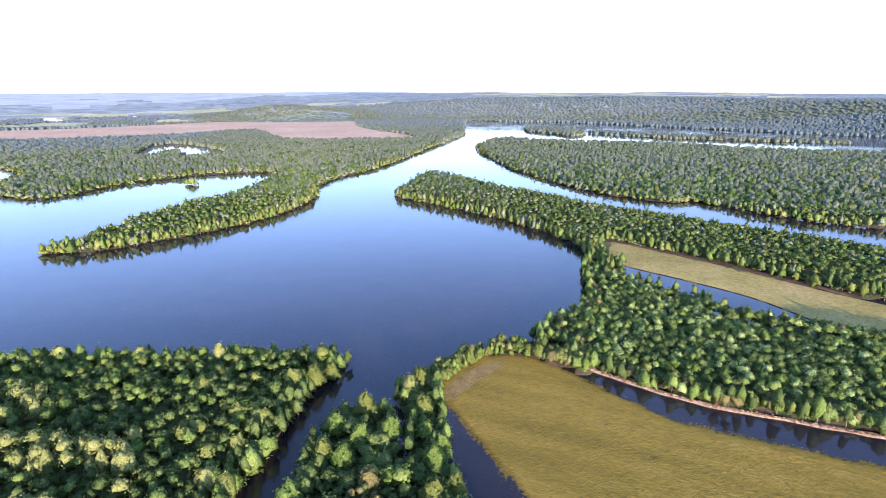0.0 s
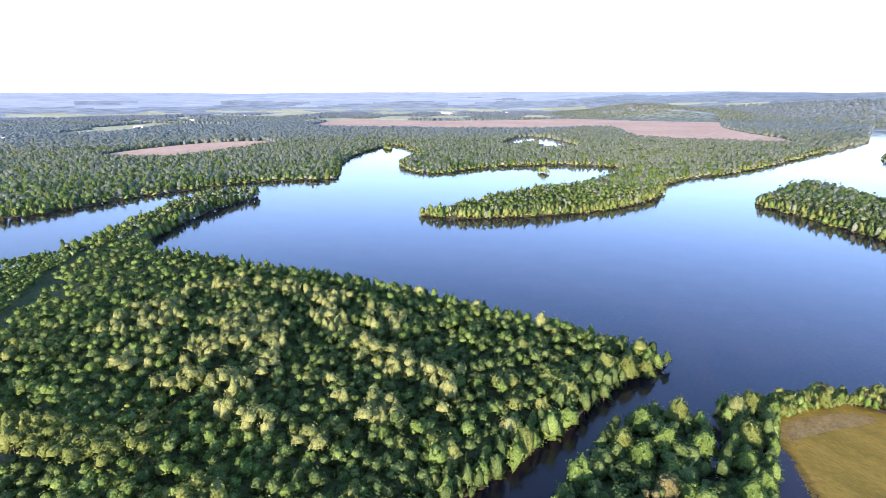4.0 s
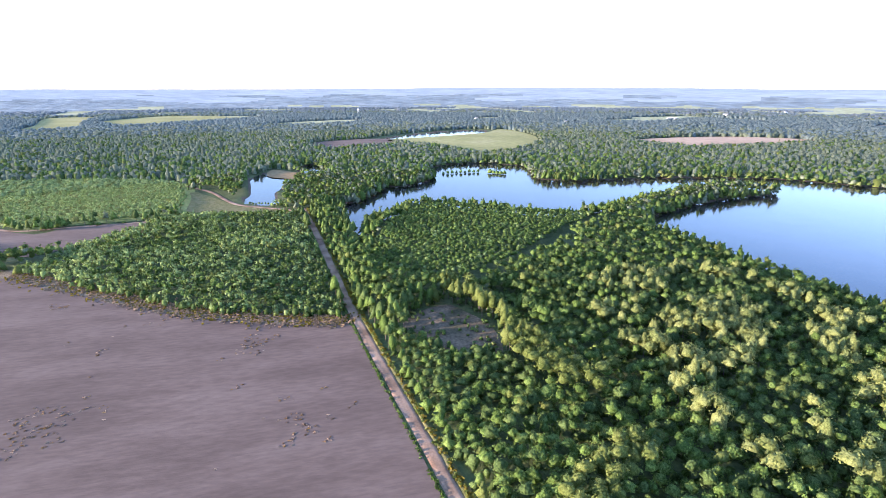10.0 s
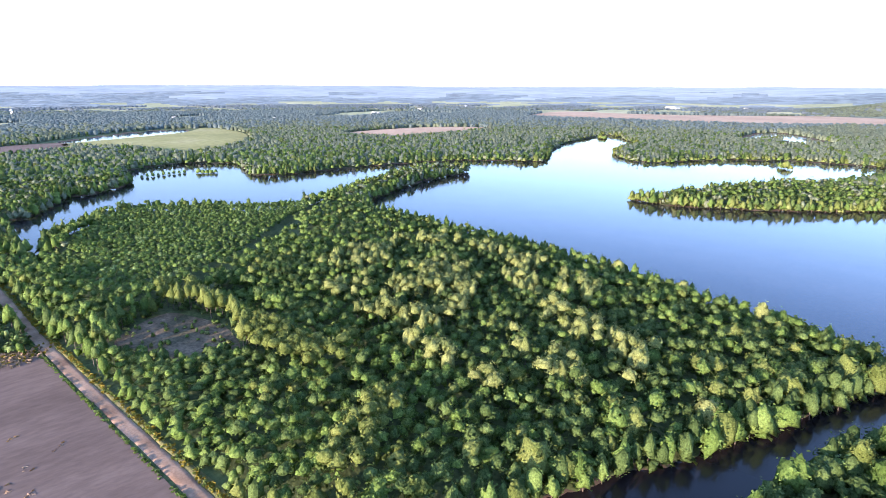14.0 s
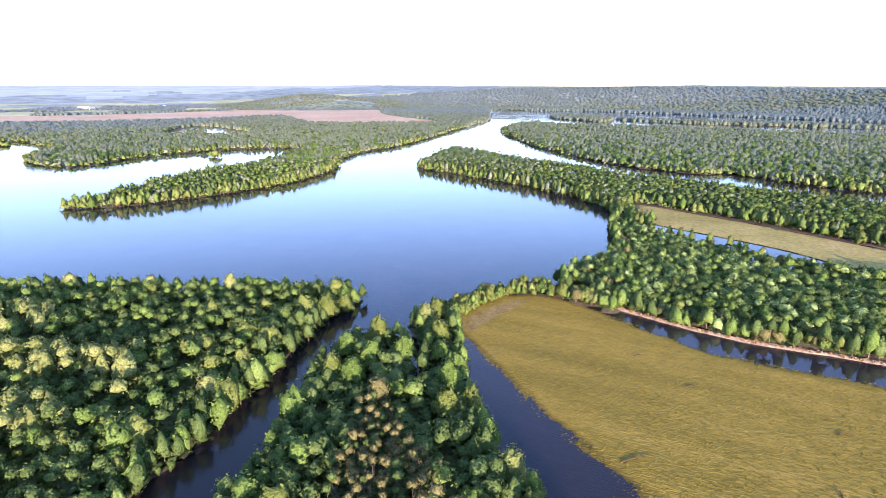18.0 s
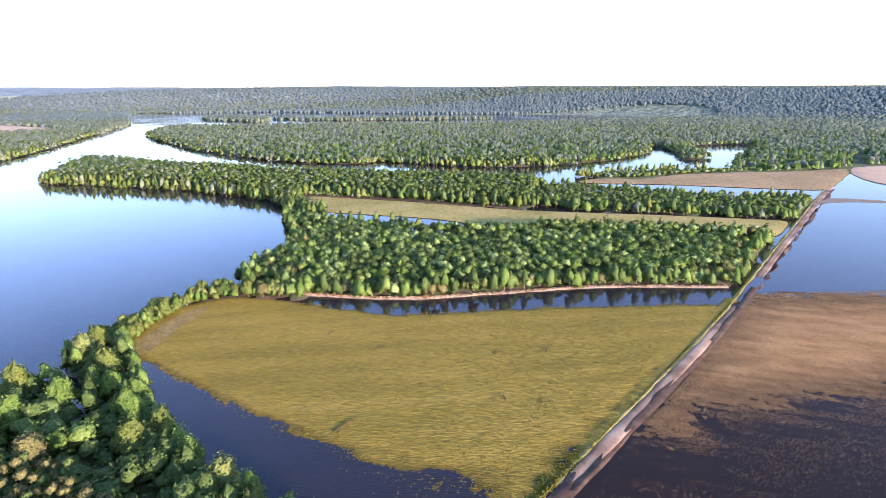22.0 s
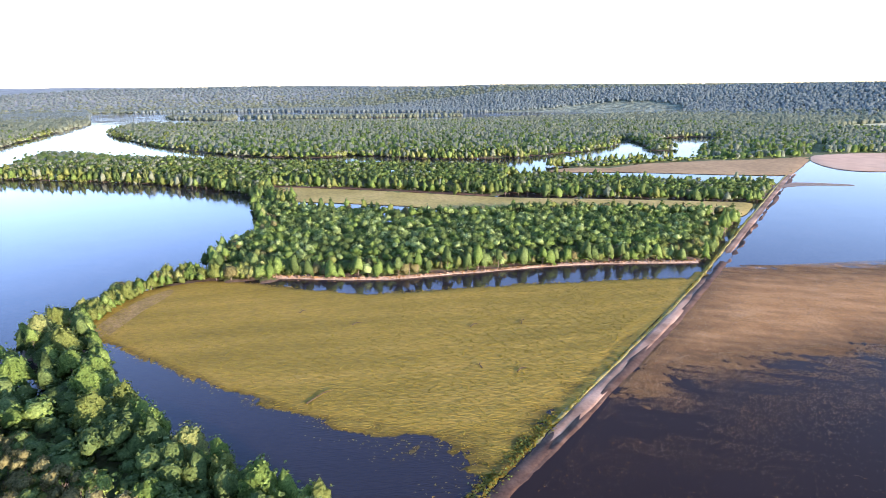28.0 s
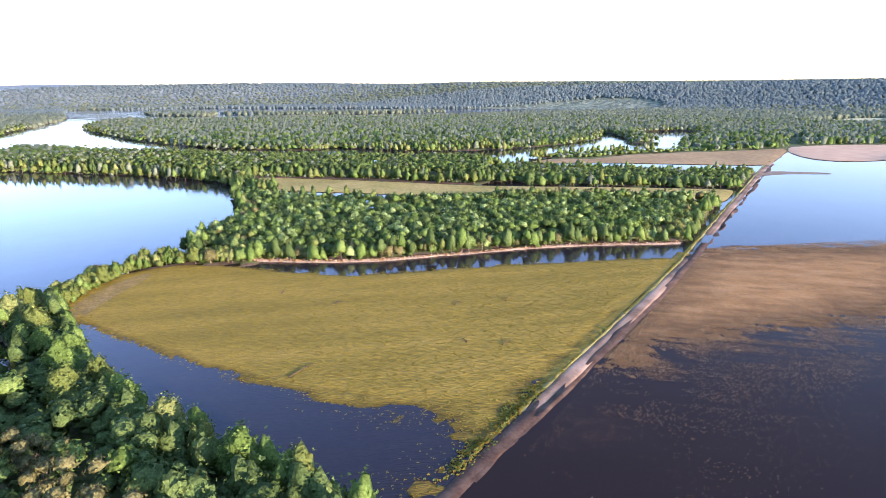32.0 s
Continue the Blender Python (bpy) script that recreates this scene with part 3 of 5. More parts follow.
field("field", GREEN_FIELD, 0, GREEN_CROP, "yellow-green crop field half flooded along its edges", 1.3, green_height)
BARE_SOIL = material("bare_silty_soil", ((0.18, 0.124, 0.040), (0.22, 0.150, 0.054), (0.26, 0.172, 0.068)), 0.2, 0.92, 0.1, 1.2, fine=1.2, fine_amount=0.3)
field("soil_patch", [(0, 200), (5, 211), (15, 222), (28, 229), (25, 221), (15, 210), (7, 199), (3, 194)], 0, BARE_SOIL, "bare silty corner of the crop field", 1.3, lambda q: green_height(q) + 0.03, "soil")
field("field", BROWN_R, 0, STUBBLE, "brown stubble field sinking into dark flood water", 1.0, brown_height)
field("water", [(10, 46), (20, 55), (54, 66), (107, 83), (140, 93), (200, 112), (240, 96), (300, 60), (340, 30), (280, -60), (120, -80), (30, -30)], 0.012, MURKY, "dark muddy shallows among drowned stubble", 6, category="water")
field("water", [(-50, 208), (-43, 196), (-45, 170), (-49, 140), (-50, 110), (-60, 60), (-70, 30), (-84, 40), (-80, 70), (-73, 112), (-66, 148), (-61, 172), (-57, 198)], 0.012, SILTY, "brown silty water in the slough", 3, category="water")

field("field", STRIP_FIELD, 0.8, STRIP_GRASS, "narrow yellowish grass field between two rows of trees", 4, sink=0.9)
field("field", BROWN_BAND, 0.8, BROWN_FIELD, "brown flooded meadow beside the tree row", 5, sink=0.9)
field("field", FAR_BROWN, 0.85, PINK_EARTH, "pinkish bare field beyond the flooded road", 6, sink=0.9)
field("field", PLOUGH_FIELD, 0.85, PLOUGHED, "pinkish-brown ploughed field with drifted straw", 5)
field("field", SIDE_FIELD, 0.9, PLOUGHED, "small brown ploughed field beside young trees", 6)
field("field", PINK_FIELD, 1.3, PINK_EARTH, "wide pinkish bare field beyond the woods", 20)
field("field", WEST_PASTURE, 1.0, PASTURE, "yellow-green pasture beside a flooded strip", 15)
field("field", WEST_BROWN, 1.0, PINK_EARTH, "reddish-brown bare field among woods", 15)
field("field", FAR_MEADOW, 1.2, PASTURE, "far pale green meadow behind woods", 30)
field("field", ROAD_MEADOW, 1.2, PASTURE, "long pale green meadow between far woods", 30)
field("field", WEST_MEADOW, 1.2, FAR_FIELD, "far pale field among woods", 30)
field("field", YOUNG_WOOD, 0.72, YOUNG_GRASS, "grass between rows of young trees", 8)
field("field", NW_MEADOW, 1.2, FAR_FIELD, "far pale meadow behind woods", 20)
field("field", WEST_PLOUGH, 1.0, PLOUGHED, "brown ploughed patch at the wood's edge", 12)
field("field", PALE_EAST, 1.0, FAR_FIELD, "far pale dry field in the woods", 20)
field("clearing", CLEARING, 0.75, SCRUB, "brown scrubby clearing in the forest", 3, category="clearing")
field("glade", GLADE, 0.75, VERGE, "grassy glade beside a bending track", 4, category="glade")
field("sandbar", SANDBAR, 0.75, BROWN_FIELD, "pale sandy bar beside a pond", 6, category="sandbar")


def ribbon(name, line, across, mat, label, category, lift, steps=10, sway=0.0):
    """A strip that follows a line; across: its cross-section as (offset, rise)."""
    p = curve_through(line, closed=False, steps=steps)
    d = np.gradient(p, axis=0)
    d /= np.linalg.norm(d, axis=1)[:, None]
    side = np.c_[d[:, 1], -d[:, 0]]
    rows = []
    for o, h in across:
        e = o + sway * (soft_noise(p, 7, int(50 + o * 3)) - 0.5)
        q = p + side * e[:, None]
        rows.append(np.c_[q, lift(q) + h])
    v = np.stack(rows, 1)
    m, w = v.shape[:2]
    i, j = np.meshgrid(np.arange(m - 1), np.arange(w - 1), indexing="ij")
    f = np.stack([i * w + j, i * w + j + 1, (i + 1) * w + j + 1, (i + 1) * w + j], -1).reshape(-1, 4)
    return tagged(new(name, mesh_of(name, v.reshape(-1, 3), f, [mat], None, True)), label, category, kind="structure")


def road_lift(q):
    dry = 0.90 + 0 * q[:, 0]
    wet = 0.16 + 0.30 * (soft_noise(q, 16, 41) - 0.45) + 0.10 * (soft_noise(q, 4, 42) - 0.5)
    wet = wet + 0.12 * ease(110, 150, q[:, 0]) * (1 - ease(170, 190, q[:, 0]))
    wet = wet - 0.30 * ease(195, 215, q[:, 0]) * (1 - ease(235, 260, q[:, 0]))
    low = 1 - ease(70, 86, q[:, 0])
    wet = wet * (1 - low) + (0.008 + 0.03 * (soft_noise(q, 6, 52) - 0.5)) * low
    k = ease(-60, 20, q[:, 0])
    return dry * (1 - k) + wet * k


ribbon("road", ROAD, [(-2.2, -0.25), (-1.8, 0.0), (-1.1, -0.04), (-0.2, 0.05), (0.6, -0.04), (1.4, 0.0), (1.9, -0.28)], GRAVEL,
       "pinkish gravel farm road, flooded in places", "road", road_lift, 24, 0.5)
WET_MUD = material("wet_mud", ((0.058, 0.034, 0.024), (0.088, 0.054, 0.038), (0.118, 0.076, 0.055)), 0.25, 0.85, 0.03, 2, fine=1.4, fine_amount=0.2, spec=0.1)
ribbon("shoulder", ROAD[6:10], [(-0.6, -0.2), (0.2, 0.08), (1.0, 0.13), (1.9, 0.08), (2.6, -0.02), (3.1, -0.2)], WET_MUD, "wet brown mud shoulder along the flooded road", "shoulder",
       lambda q: 0.11 - 0.16 * (1 - ease(72, 92, q[:, 0])) + 0.12 * (soft_noise(q, 9, 46) - 0.4) + 0.05 * (soft_noise(q, 2.5, 47) - 0.5), 24, 1.1)
ribbon("mud_flat", [(30, 60), (54, 67.8), (70, 73), (88, 78.7)], [(-2.1, -0.2), (-1.6, 0.03), (0, 0.07), (1.4, 0.04), (2.1, -0.2)], WET_MUD, "dark wet mud where the farm road sinks into the flood", "mud",
       lambda q: road_lift(q) + 0.02 - 0.25 * ease(76, 92, q[:, 0] + 10 * (soft_noise(q, 5, 58) - 0.5)), 24, 0.5)
ribbon("ditch", [(130, 438), (160, 411), (192, 377), (220, 342), (248, 307)], [(-3.5, -0.2), (-2.5, 0.06), (0, 0.02), (2.5, 0.06), (3.4, -0.1)], WET_MUD,
       "dark wet mud along the grass field's tree row", "mud", lambda q: 0.82 + 0.1 * (soft_noise(q, 9, 53) - 0.5), 10, 2.5)
ribbon("road", TRACK, [(-2.0, -0.1), (-1.6, 0.02), (0, 0.03), (1.6, 0.02), (2.0, -0.1)], GRAVEL, "narrow dirt track bending past a pond", "road",
       lambda q: np.full(len(q), 0.95), 10, 0.4)
ribbon("road", [(-500, -400), (-440, -320), (-409, -272), (-419, -232), (-431, -188), (-446, -160)], [(-1.6, -0.1), (-1.2, 0.02), (0, 0.04), (1.2, 0.02), (1.6, -0.1)], GRAVEL,
       "narrow grey dirt track between young trees and ploughed field", "road", lambda q: np.full(len(q), 1.0), 10, 0.4)
ribbon("verge", ROAD[6:], [(-3.5, -0.3), (-3.1, 0.02), (-2.6, 0.06), (-2.2, -0.02), (-1.9, -0.4)], VERGE, "yellowish grass verge along the flooded road", "verge",
       lambda q: 0.28 - 0.36 * (1 - ease(68, 96, q[:, 0])) + 0.2 * (soft_noise(q, 5, 43) - 0.5), 24, 1.2)
ribbon("verge", ROAD[:6], [(-4.6, -0.3), (-3.6, 0.05), (-2.6, 0.0), (-2.2, -0.3)], VERGE, "weedy verge and ditch beside the farm road", "verge",
       lambda q: 0.9 + 0.25 * (soft_noise(q, 3, 44) - 0.5), 30, 1.0)
DRY_WEEDS = material("dry_weedy_margin", ((0.13, 0.105, 0.062), (0.19, 0.15, 0.095), (0.25, 0.195, 0.135)), 0.25, 0.95, 0.25, 0.9, fine=1.2, fine_amount=0.45)
ribbon("margin", [(-330, -262), (-304, -206), (-272, -147), (-246, -98), (-234, -57), (-229, -24)], [(-8.5, -0.3), (-7, 0.05), (-3, 0.12), (1.5, 0.05), (3.2, -0.06)], DRY_WEEDS,
       "dry weedy margin between ploughed field and thicket", "margin", lambda q: 0.92 + 0.25 * (soft_noise(q, 4, 48) - 0.5), 16, 4.5)
ribbon("mud_flat", ROAD[9:12], [(1.5, -0.2), (2.0, 0.03), (2.8, 0.0), (3.6, -0.05), (4.6, -0.14)], WET_MUD, "wet pinkish mud along the flooded road", "mud",
       lambda q: 0.05 + 0.18 * (soft_noise(q, 14, 49) - 0.5) + 0.05 * (soft_noise(q, 3, 51) - 0.5), 30, 3.0)
field("mud_flat", [(438, 203), (462, 212), (484, 208), (506, 182), (500, 176), (478, 194), (456, 202)], 0.07, MUD_BANK, "low muddy spit beside the flooded road", 2.0, category="mud")
ribbon("bank", [(60, 228), (67, 219), (98, 195), (130, 181), (178, 162), (226, 133)], [(-1.9, -0.2), (-1.0, 0.2), (0, 0.22), (0.7, 0.03), (1.2, -0.5)], MUD_BANK,
       "pale eroded bank along the drainage ditch", "bank", lambda q: 0.45 + 0.3 * (soft_noise(q, 4, 45) - 0.5), 20, 1.2)


# ---- trees ----
def cards(pos, normal, size, rng, squash=0.75):
    """Four-cornered leaf clumps at pos, facing normal."""
    k = len(pos)
    up = rng.normal(size=(k, 3))
    u = np.cross(normal, up)
    u /= np.linalg.norm(u, axis=1)[:, None] + 1e-9
    v = np.cross(normal, u)
    s = size[:, None] * 0.5
    c = []
    for a, b in ((-1, -1), (1, -1), (1, 1), (-1, 1)):
        ja, jb = a * rng.uniform(0.6, 1.1, (k, 1)), b * squash * rng.uniform(0.6, 1.1, (k, 1))
        c.append(pos + u * s * ja + v * s * jb + normal * s * rng.uniform(-0.5, 0.2, (k, 1)))
    return np.stack(c, 1)


def ball_grid(n):
    """Directions over a sphere as a net of quads, n to the side of each of its six faces."""
    index, verts, faces = {}, [], []
    for axis in range(3):
        for sign in (-1, 1):
            net = {}
            for i in range(n + 1):
                for j in range(n + 1):
                    p = [0, 0, 0]
                    p[axis], p[(axis + 1) % 3], p[(axis + 2) % 3] = sign * n, 2 * i - n, 2 * j - n
                    key = tuple(p)
                    if key not in index:
                        index[key] = len(verts)
                        verts.append([math.tan(0.7854 * c / n) for c in p])
                    net[i, j] = index[key]
            for i in range(n):
                for j in range(n):
                    f = (net[i, j], net[i + 1, j], net[i + 1, j + 1], net[i, j + 1])
                    faces.append(f if sign > 0 else f[::-1])
    v = np.array(verts)
    return v / np.linalg.norm(v, axis=1)[:, None], np.array(faces)


def crown_shape(seed, n, count, leaf, lobes=9, skirt=False, lift=0.0, point=0.0, loose=0.55, core=0.55):
    """A crown about one metre in radius, top at 1.75: boughs bulging out of one leafy mass, and count loose sprays of leaves over it.
    skirt: leafy down to the foot; point: drawn out to a tip; loose: how far the sprays turn from the crown's round;
    core: radius of the mass between the boughs. Gives corners, quads and shading normals."""
    rng = np.random.default_rng(seed)
    low, mid = (-0.15, 0.80) if skirt else (0.45, 1.10)
    half = 1.75 - mid
    d, faces = ball_grid(n)
    a = rng.uniform(0, 6.283) + np.arange(lobes) * 2.4
    h = np.linspace(-0.8 if skirt else -0.35, 0.95, lobes) + rng.uniform(-0.12, 0.12, lobes)
    h = np.clip(h, -0.85, 0.97)
    ring = np.sqrt(1 - np.where(h < 0, 0.4 * h, h) ** 2)
    lc = np.c_[ring * np.cos(a), ring * np.sin(a), h] * rng.uniform(0.46, 0.76, (lobes, 1))
    lr = rng.uniform(0.30, 0.46, lobes) * min(1.0, math.sqrt(11 / lobes))
    along_ = d @ lc.T
    gap2 = lr ** 2 - ((lc ** 2).sum(1) - along_ ** 2)
    reach = np.where(gap2 > 0, along_ + np.sqrt(np.maximum(gap2, 0)), 0).max(1)
    r = np.maximum(reach, core) * rng.uniform(0.84, 1.06, len(d)) * (0.86 if count else 1.0)
    p = d * r[:, None]
    if skirt:
        p[:, :2] *= 1 + 0.7 * np.clip(-d[:, 2:], 0, 1)
    p[:, :2] *= 1 - point * ease(-0.2, 1.0, p[:, 2])[:, None]
    p[:, 2] = mid + np.where(p[:, 2] > 0, p[:, 2] * half, p[:, 2] * (mid - low))
    fn = np.cross(p[faces[:, 2]] - p[faces[:, 0]], p[faces[:, 3]] - p[faces[:, 1]])
    nrm = np.zeros_like(p)
    for k in range(4):
        np.add.at(nrm, faces[:, k], fn)
    nrm /= np.linalg.norm(nrm, axis=1)[:, None] + 1e-9
    soft = nrm * (1, 1, 0.8) + (0, 0, lift)
    faces = faces[(d[faces].mean(1)[:, 2] > (-0.95 if skirt else -0.75))]
    if count:
        which = rng.choice(lobes, count, p=lr ** 2 / (lr ** 2).sum())         # leaves clothe each bough
        away = rng.normal(size=(count, 3)) + 0.9 * lc[which] / np.linalg.norm(lc[which], axis=1)[:, None] + (0, 0, 0.25)
        away /= np.linalg.norm(away, axis=1)[:, None]
        pos = lc[which] + away * lr[which][:, None] * rng.uniform(0.85, 1.12, (count, 1))
        pos[:, :2] *= 1 - point * ease(-0.2, 1.0, pos[:, 2])[:, None]
        if skirt:
            pos[:, 2] -= rng.random(count) ** 3 * 0.8 * (pos[:, 2] + 0.6)
        pos[:, 2] = mid + np.where(pos[:, 2] > 0, pos[:, 2] * half, pos[:, 2] * (mid - low))
        whole = lc[which] / np.linalg.norm(lc[which], axis=1)[:, None]
        out = 0.5 * away + 0.8 * whole + 0.22 * rng.normal(size=(count, 3))        # shaded with the round of the crown and of the bough
        out /= np.linalg.norm(out, axis=1)[:, None]
        face = away + loose * rng.normal(size=(count, 3))
        face /= np.linalg.norm(face, axis=1)[:, None]
        c = cards(pos, face, leaf * rng.uniform(0.6, 1.4, count), rng)
        c[:, :, 2] = pos[:, 2:] + (c[:, :, 2] - pos[:, 2:]) * (0.45 if skirt else 0.7)        # the tree's height will stretch them
        faces = np.concatenate([faces, len(p) + np.arange(count * 4).reshape(-1, 4)])
        soft = np.concatenate([soft, np.repeat(out + (0, 0, lift), 4, axis=0)])
        p = np.concatenate([p, c.reshape(-1, 3)])
    return p, faces, soft / np.linalg.norm(soft, axis=1)[:, None]


def far_crown(seed, sides, lift):
    """A crown seen from afar: an uneven dome of few sides."""
    rng = np.random.default_rng(seed)
    a = 6.283 * np.arange(sides) / sides
    r0, r1 = rng.uniform(0.65, 1.0, sides), rng.uniform(0.55, 1.05, sides)
    v = [(r * math.cos(t), r * math.sin(t), 0.0) for r, t in zip(r0, a)]
    v += [(r * math.cos(t), r * math.sin(t), rng.uniform(1.05, 1.6)) for r, t in zip(r1, a + 3.14 / sides)]
    v.append((rng.uniform(-0.35, 0.35), rng.uniform(-0.35, 0.35), 1.75))
    f = []
    for i in range(sides):
        j = (i + 1) % sides
        f += [(i, j, sides + i), (j, sides + j, sides + i), (sides + i, sides + j, 2 * sides)]
    v = np.array(v)
    soft = np.c_[v[:, :2], 0.9 * (v[:, 2] - 0.9) + lift]
    return v, np.array(f), soft / np.linalg.norm(soft, axis=1)[:, None]


def in_triangles(shape):
    v, f, soft = shape
    return v, np.concatenate([f[:, [0, 1, 2]], f[:, [0, 2, 3]]]), soft


def trunk_cards(radius=0.07, top=0.9):
    v = []
    for z, r in ((-0.05, radius), (top, 0.4 * radius)):
        v += [(r * math.cos(2.094 * i), r * math.sin(2.094 * i), z) for i in range(3)]
    v = np.array(v)
    side = v * (1, 1, 0)
    return v, np.array([(0, 1, 4, 3), (1, 2, 5, 4), (2, 0, 3, 5)]), side / np.linalg.norm(side, axis=1)[:, None]


def keep_out(q):
    """Where no tree grows: fields, roads, water's edge."""
    slough = (q[:, 0] > -95) & (q[:, 0] < -36) & (q[:, 1] < 226)
    bad = land_depth(q) < np.where(slough, -1.8, np.where(np.hypot(q[:, 0], q[:, 1]) > 330, -2.6, -1.6))
    for p in CLEAR:
        bad |= depth_inside(q, p, 30) > np.where(np.hypot(q[:, 0], q[:, 1]) > 330, -4.0, -1.5)
    bad |= depth_inside(q, POND_LINES[3], 60) > -35
    bad |= depth_inside(q, POND_LINES[0], 60) > -9
    bad |= depth_inside(q, POND_LINES[1], 60) > -12
    bad |= line_distance(q, ROAD_LINE) < np.where(q[:, 0] < -236, 3.9, 5.5)
    for hx, hy in HOMES:
        bad |= np.hypot(q[:, 0] - hx, q[:, 1] - hy) < 34
    bad |= line_distance(q, TRACK_LINE) < 4
    for bx, by, _, bw, _ in BIG_TREES:
        bad |= np.hypot(q[:, 0] - bx, q[:, 1] - by) < 0.8 * bw
    bad |= line_distance(q, RIDE) < 5.6
    return bad


CLEAR = [curve_through(p, steps=3) for p in (STRIP_FIELD, BROWN_BAND, FAR_BROWN, GREEN_DRY_LIT, BROWN_R, PINK_FIELD, PLOUGH_FIELD, SIDE_FIELD, CLEARING, GLADE, SANDBAR,
                                             WEST_PASTURE, WEST_BROWN, FAR_MEADOW, ROAD_MEADOW, WEST_MEADOW, NW_MEADOW, WEST_PLOUGH, PALE_EAST)]
HOMES = [(-1450, 2090), (-1475, 2150), (-1400, 2060), (-1250, 2300), (-1010, -860), (-1060, -900), (-985, -810), (-1560, 480), (-1640, 830), (-1900, 1150), (-2050, 1480), (-1500, 1330), (-1720, 250)]
SLOUGH_TREES = [(-60, 199, 13, 5.2, 3), (-53, 205, 12.5, 4.8, 3), (-47, 211, 10, 3.9, 3), (-64, 172, 13, 5.6, 3), (-68, 158, 11, 4.0, 3),
                (-80, 118, 12.5, 5.5, 3), (-72, 142, 11, 4.6, 4), (-84, 86, 12.5, 6.0, 3)]
STRIP_TREES = [(-29, 182, 13, 4.6, 3), (-37, 169, 12, 4.4, 2), (-28, 162, 13, 4.8, 2), (-18, 167, 13, 4.8, 2), (-39, 155, 12, 4.2, 3), (-32, 151, 12.5, 4.4, 2),
               (-13, 194, 13, 4.8, 4), (-9, 203, 11.5, 4.1, 3), (-7, 181, 12.5, 4.6, 3), (-6, 166, 11, 3.5, 2), (-3, 150, 13, 4.4, 2), (-22, 138, 14, 3.9, 5),
               (-3, 134, 13, 4.4, 3), (13, 112, 11.5, 4.2, 4), (8, 124, 10.5, 3.8, 2), (21, 90, 12.5, 4.4, 2), (4, 140, 10.5, 3.8, 3), (17, 101, 10, 3.6, 3), (0, 160, 10.5, 3.6, 2)]
BIG_TREES = SLOUGH_TREES + STRIP_TREES
ROAD_LINE = np.array(ROAD, float)
TRACK_LINE = np.array(TRACK, float)
RIDE = np.array([(-262, 34), (-276, 46), (-303, 73), (-377, 130), (-408, 160)], float)
ROADSIDE = [(-470, -84), (-231, -22), (-250, -100), (-300, -206), (-400, -190), (-440, -160), (-478, -110)]
YELLOW_ROW = np.array([(-255, 30), (-229, 39), (-193, 47), (-170, 56), (-158, 62)], float)
BROWN_STAND = [(-27, 138), (-19, 137), (-11, 125), (-6, 114), (-1, 106), (-4, 98), (-16, 97), (-28, 92), (-28, 107), (-27, 123)]
YELLOW_END = np.array([(-122, 66), (-112, 54), (-104, 44)], float)
PLOUGH_MARGIN = np.array([(-304, -206), (-272, -147), (-246, -98), (-234, -57), (-229, -22)], float)


def scatter(r0, r1, step, seed, lo=-129, hi=79):
    """Jittered places between two distances from the path's foot, in the sector that the walk sees."""
    rng = np.random.default_rng(seed)
    k = int(r1 / step) + 2
    g = np.arange(-k, k) * step
    X, Y = np.meshgrid(g, g, indexing="ij")
    q = np.c_[X.ravel(), Y.ravel()] + rng.uniform(-0.42, 0.42, (X.size, 2)) * step
    r = np.hypot(q[:, 0], q[:, 1])
    az = np.degrees(np.arctan2(q[:, 0], q[:, 1]))
    q = q[(r >= r0) & (r < r1) & (az > lo) & (az < hi)]
    return q


def at_edge(q):
    edge = land_depth(q) < 7
    for p in CLEAR:
        d = depth_inside(q, p, 30)
        edge |= (d > -8)
    return edge | (line_distance(q, ROAD_LINE) < 9)


def within(q, poly):
    return depth_inside(q, curve_through(poly, steps=2), 30) > 0


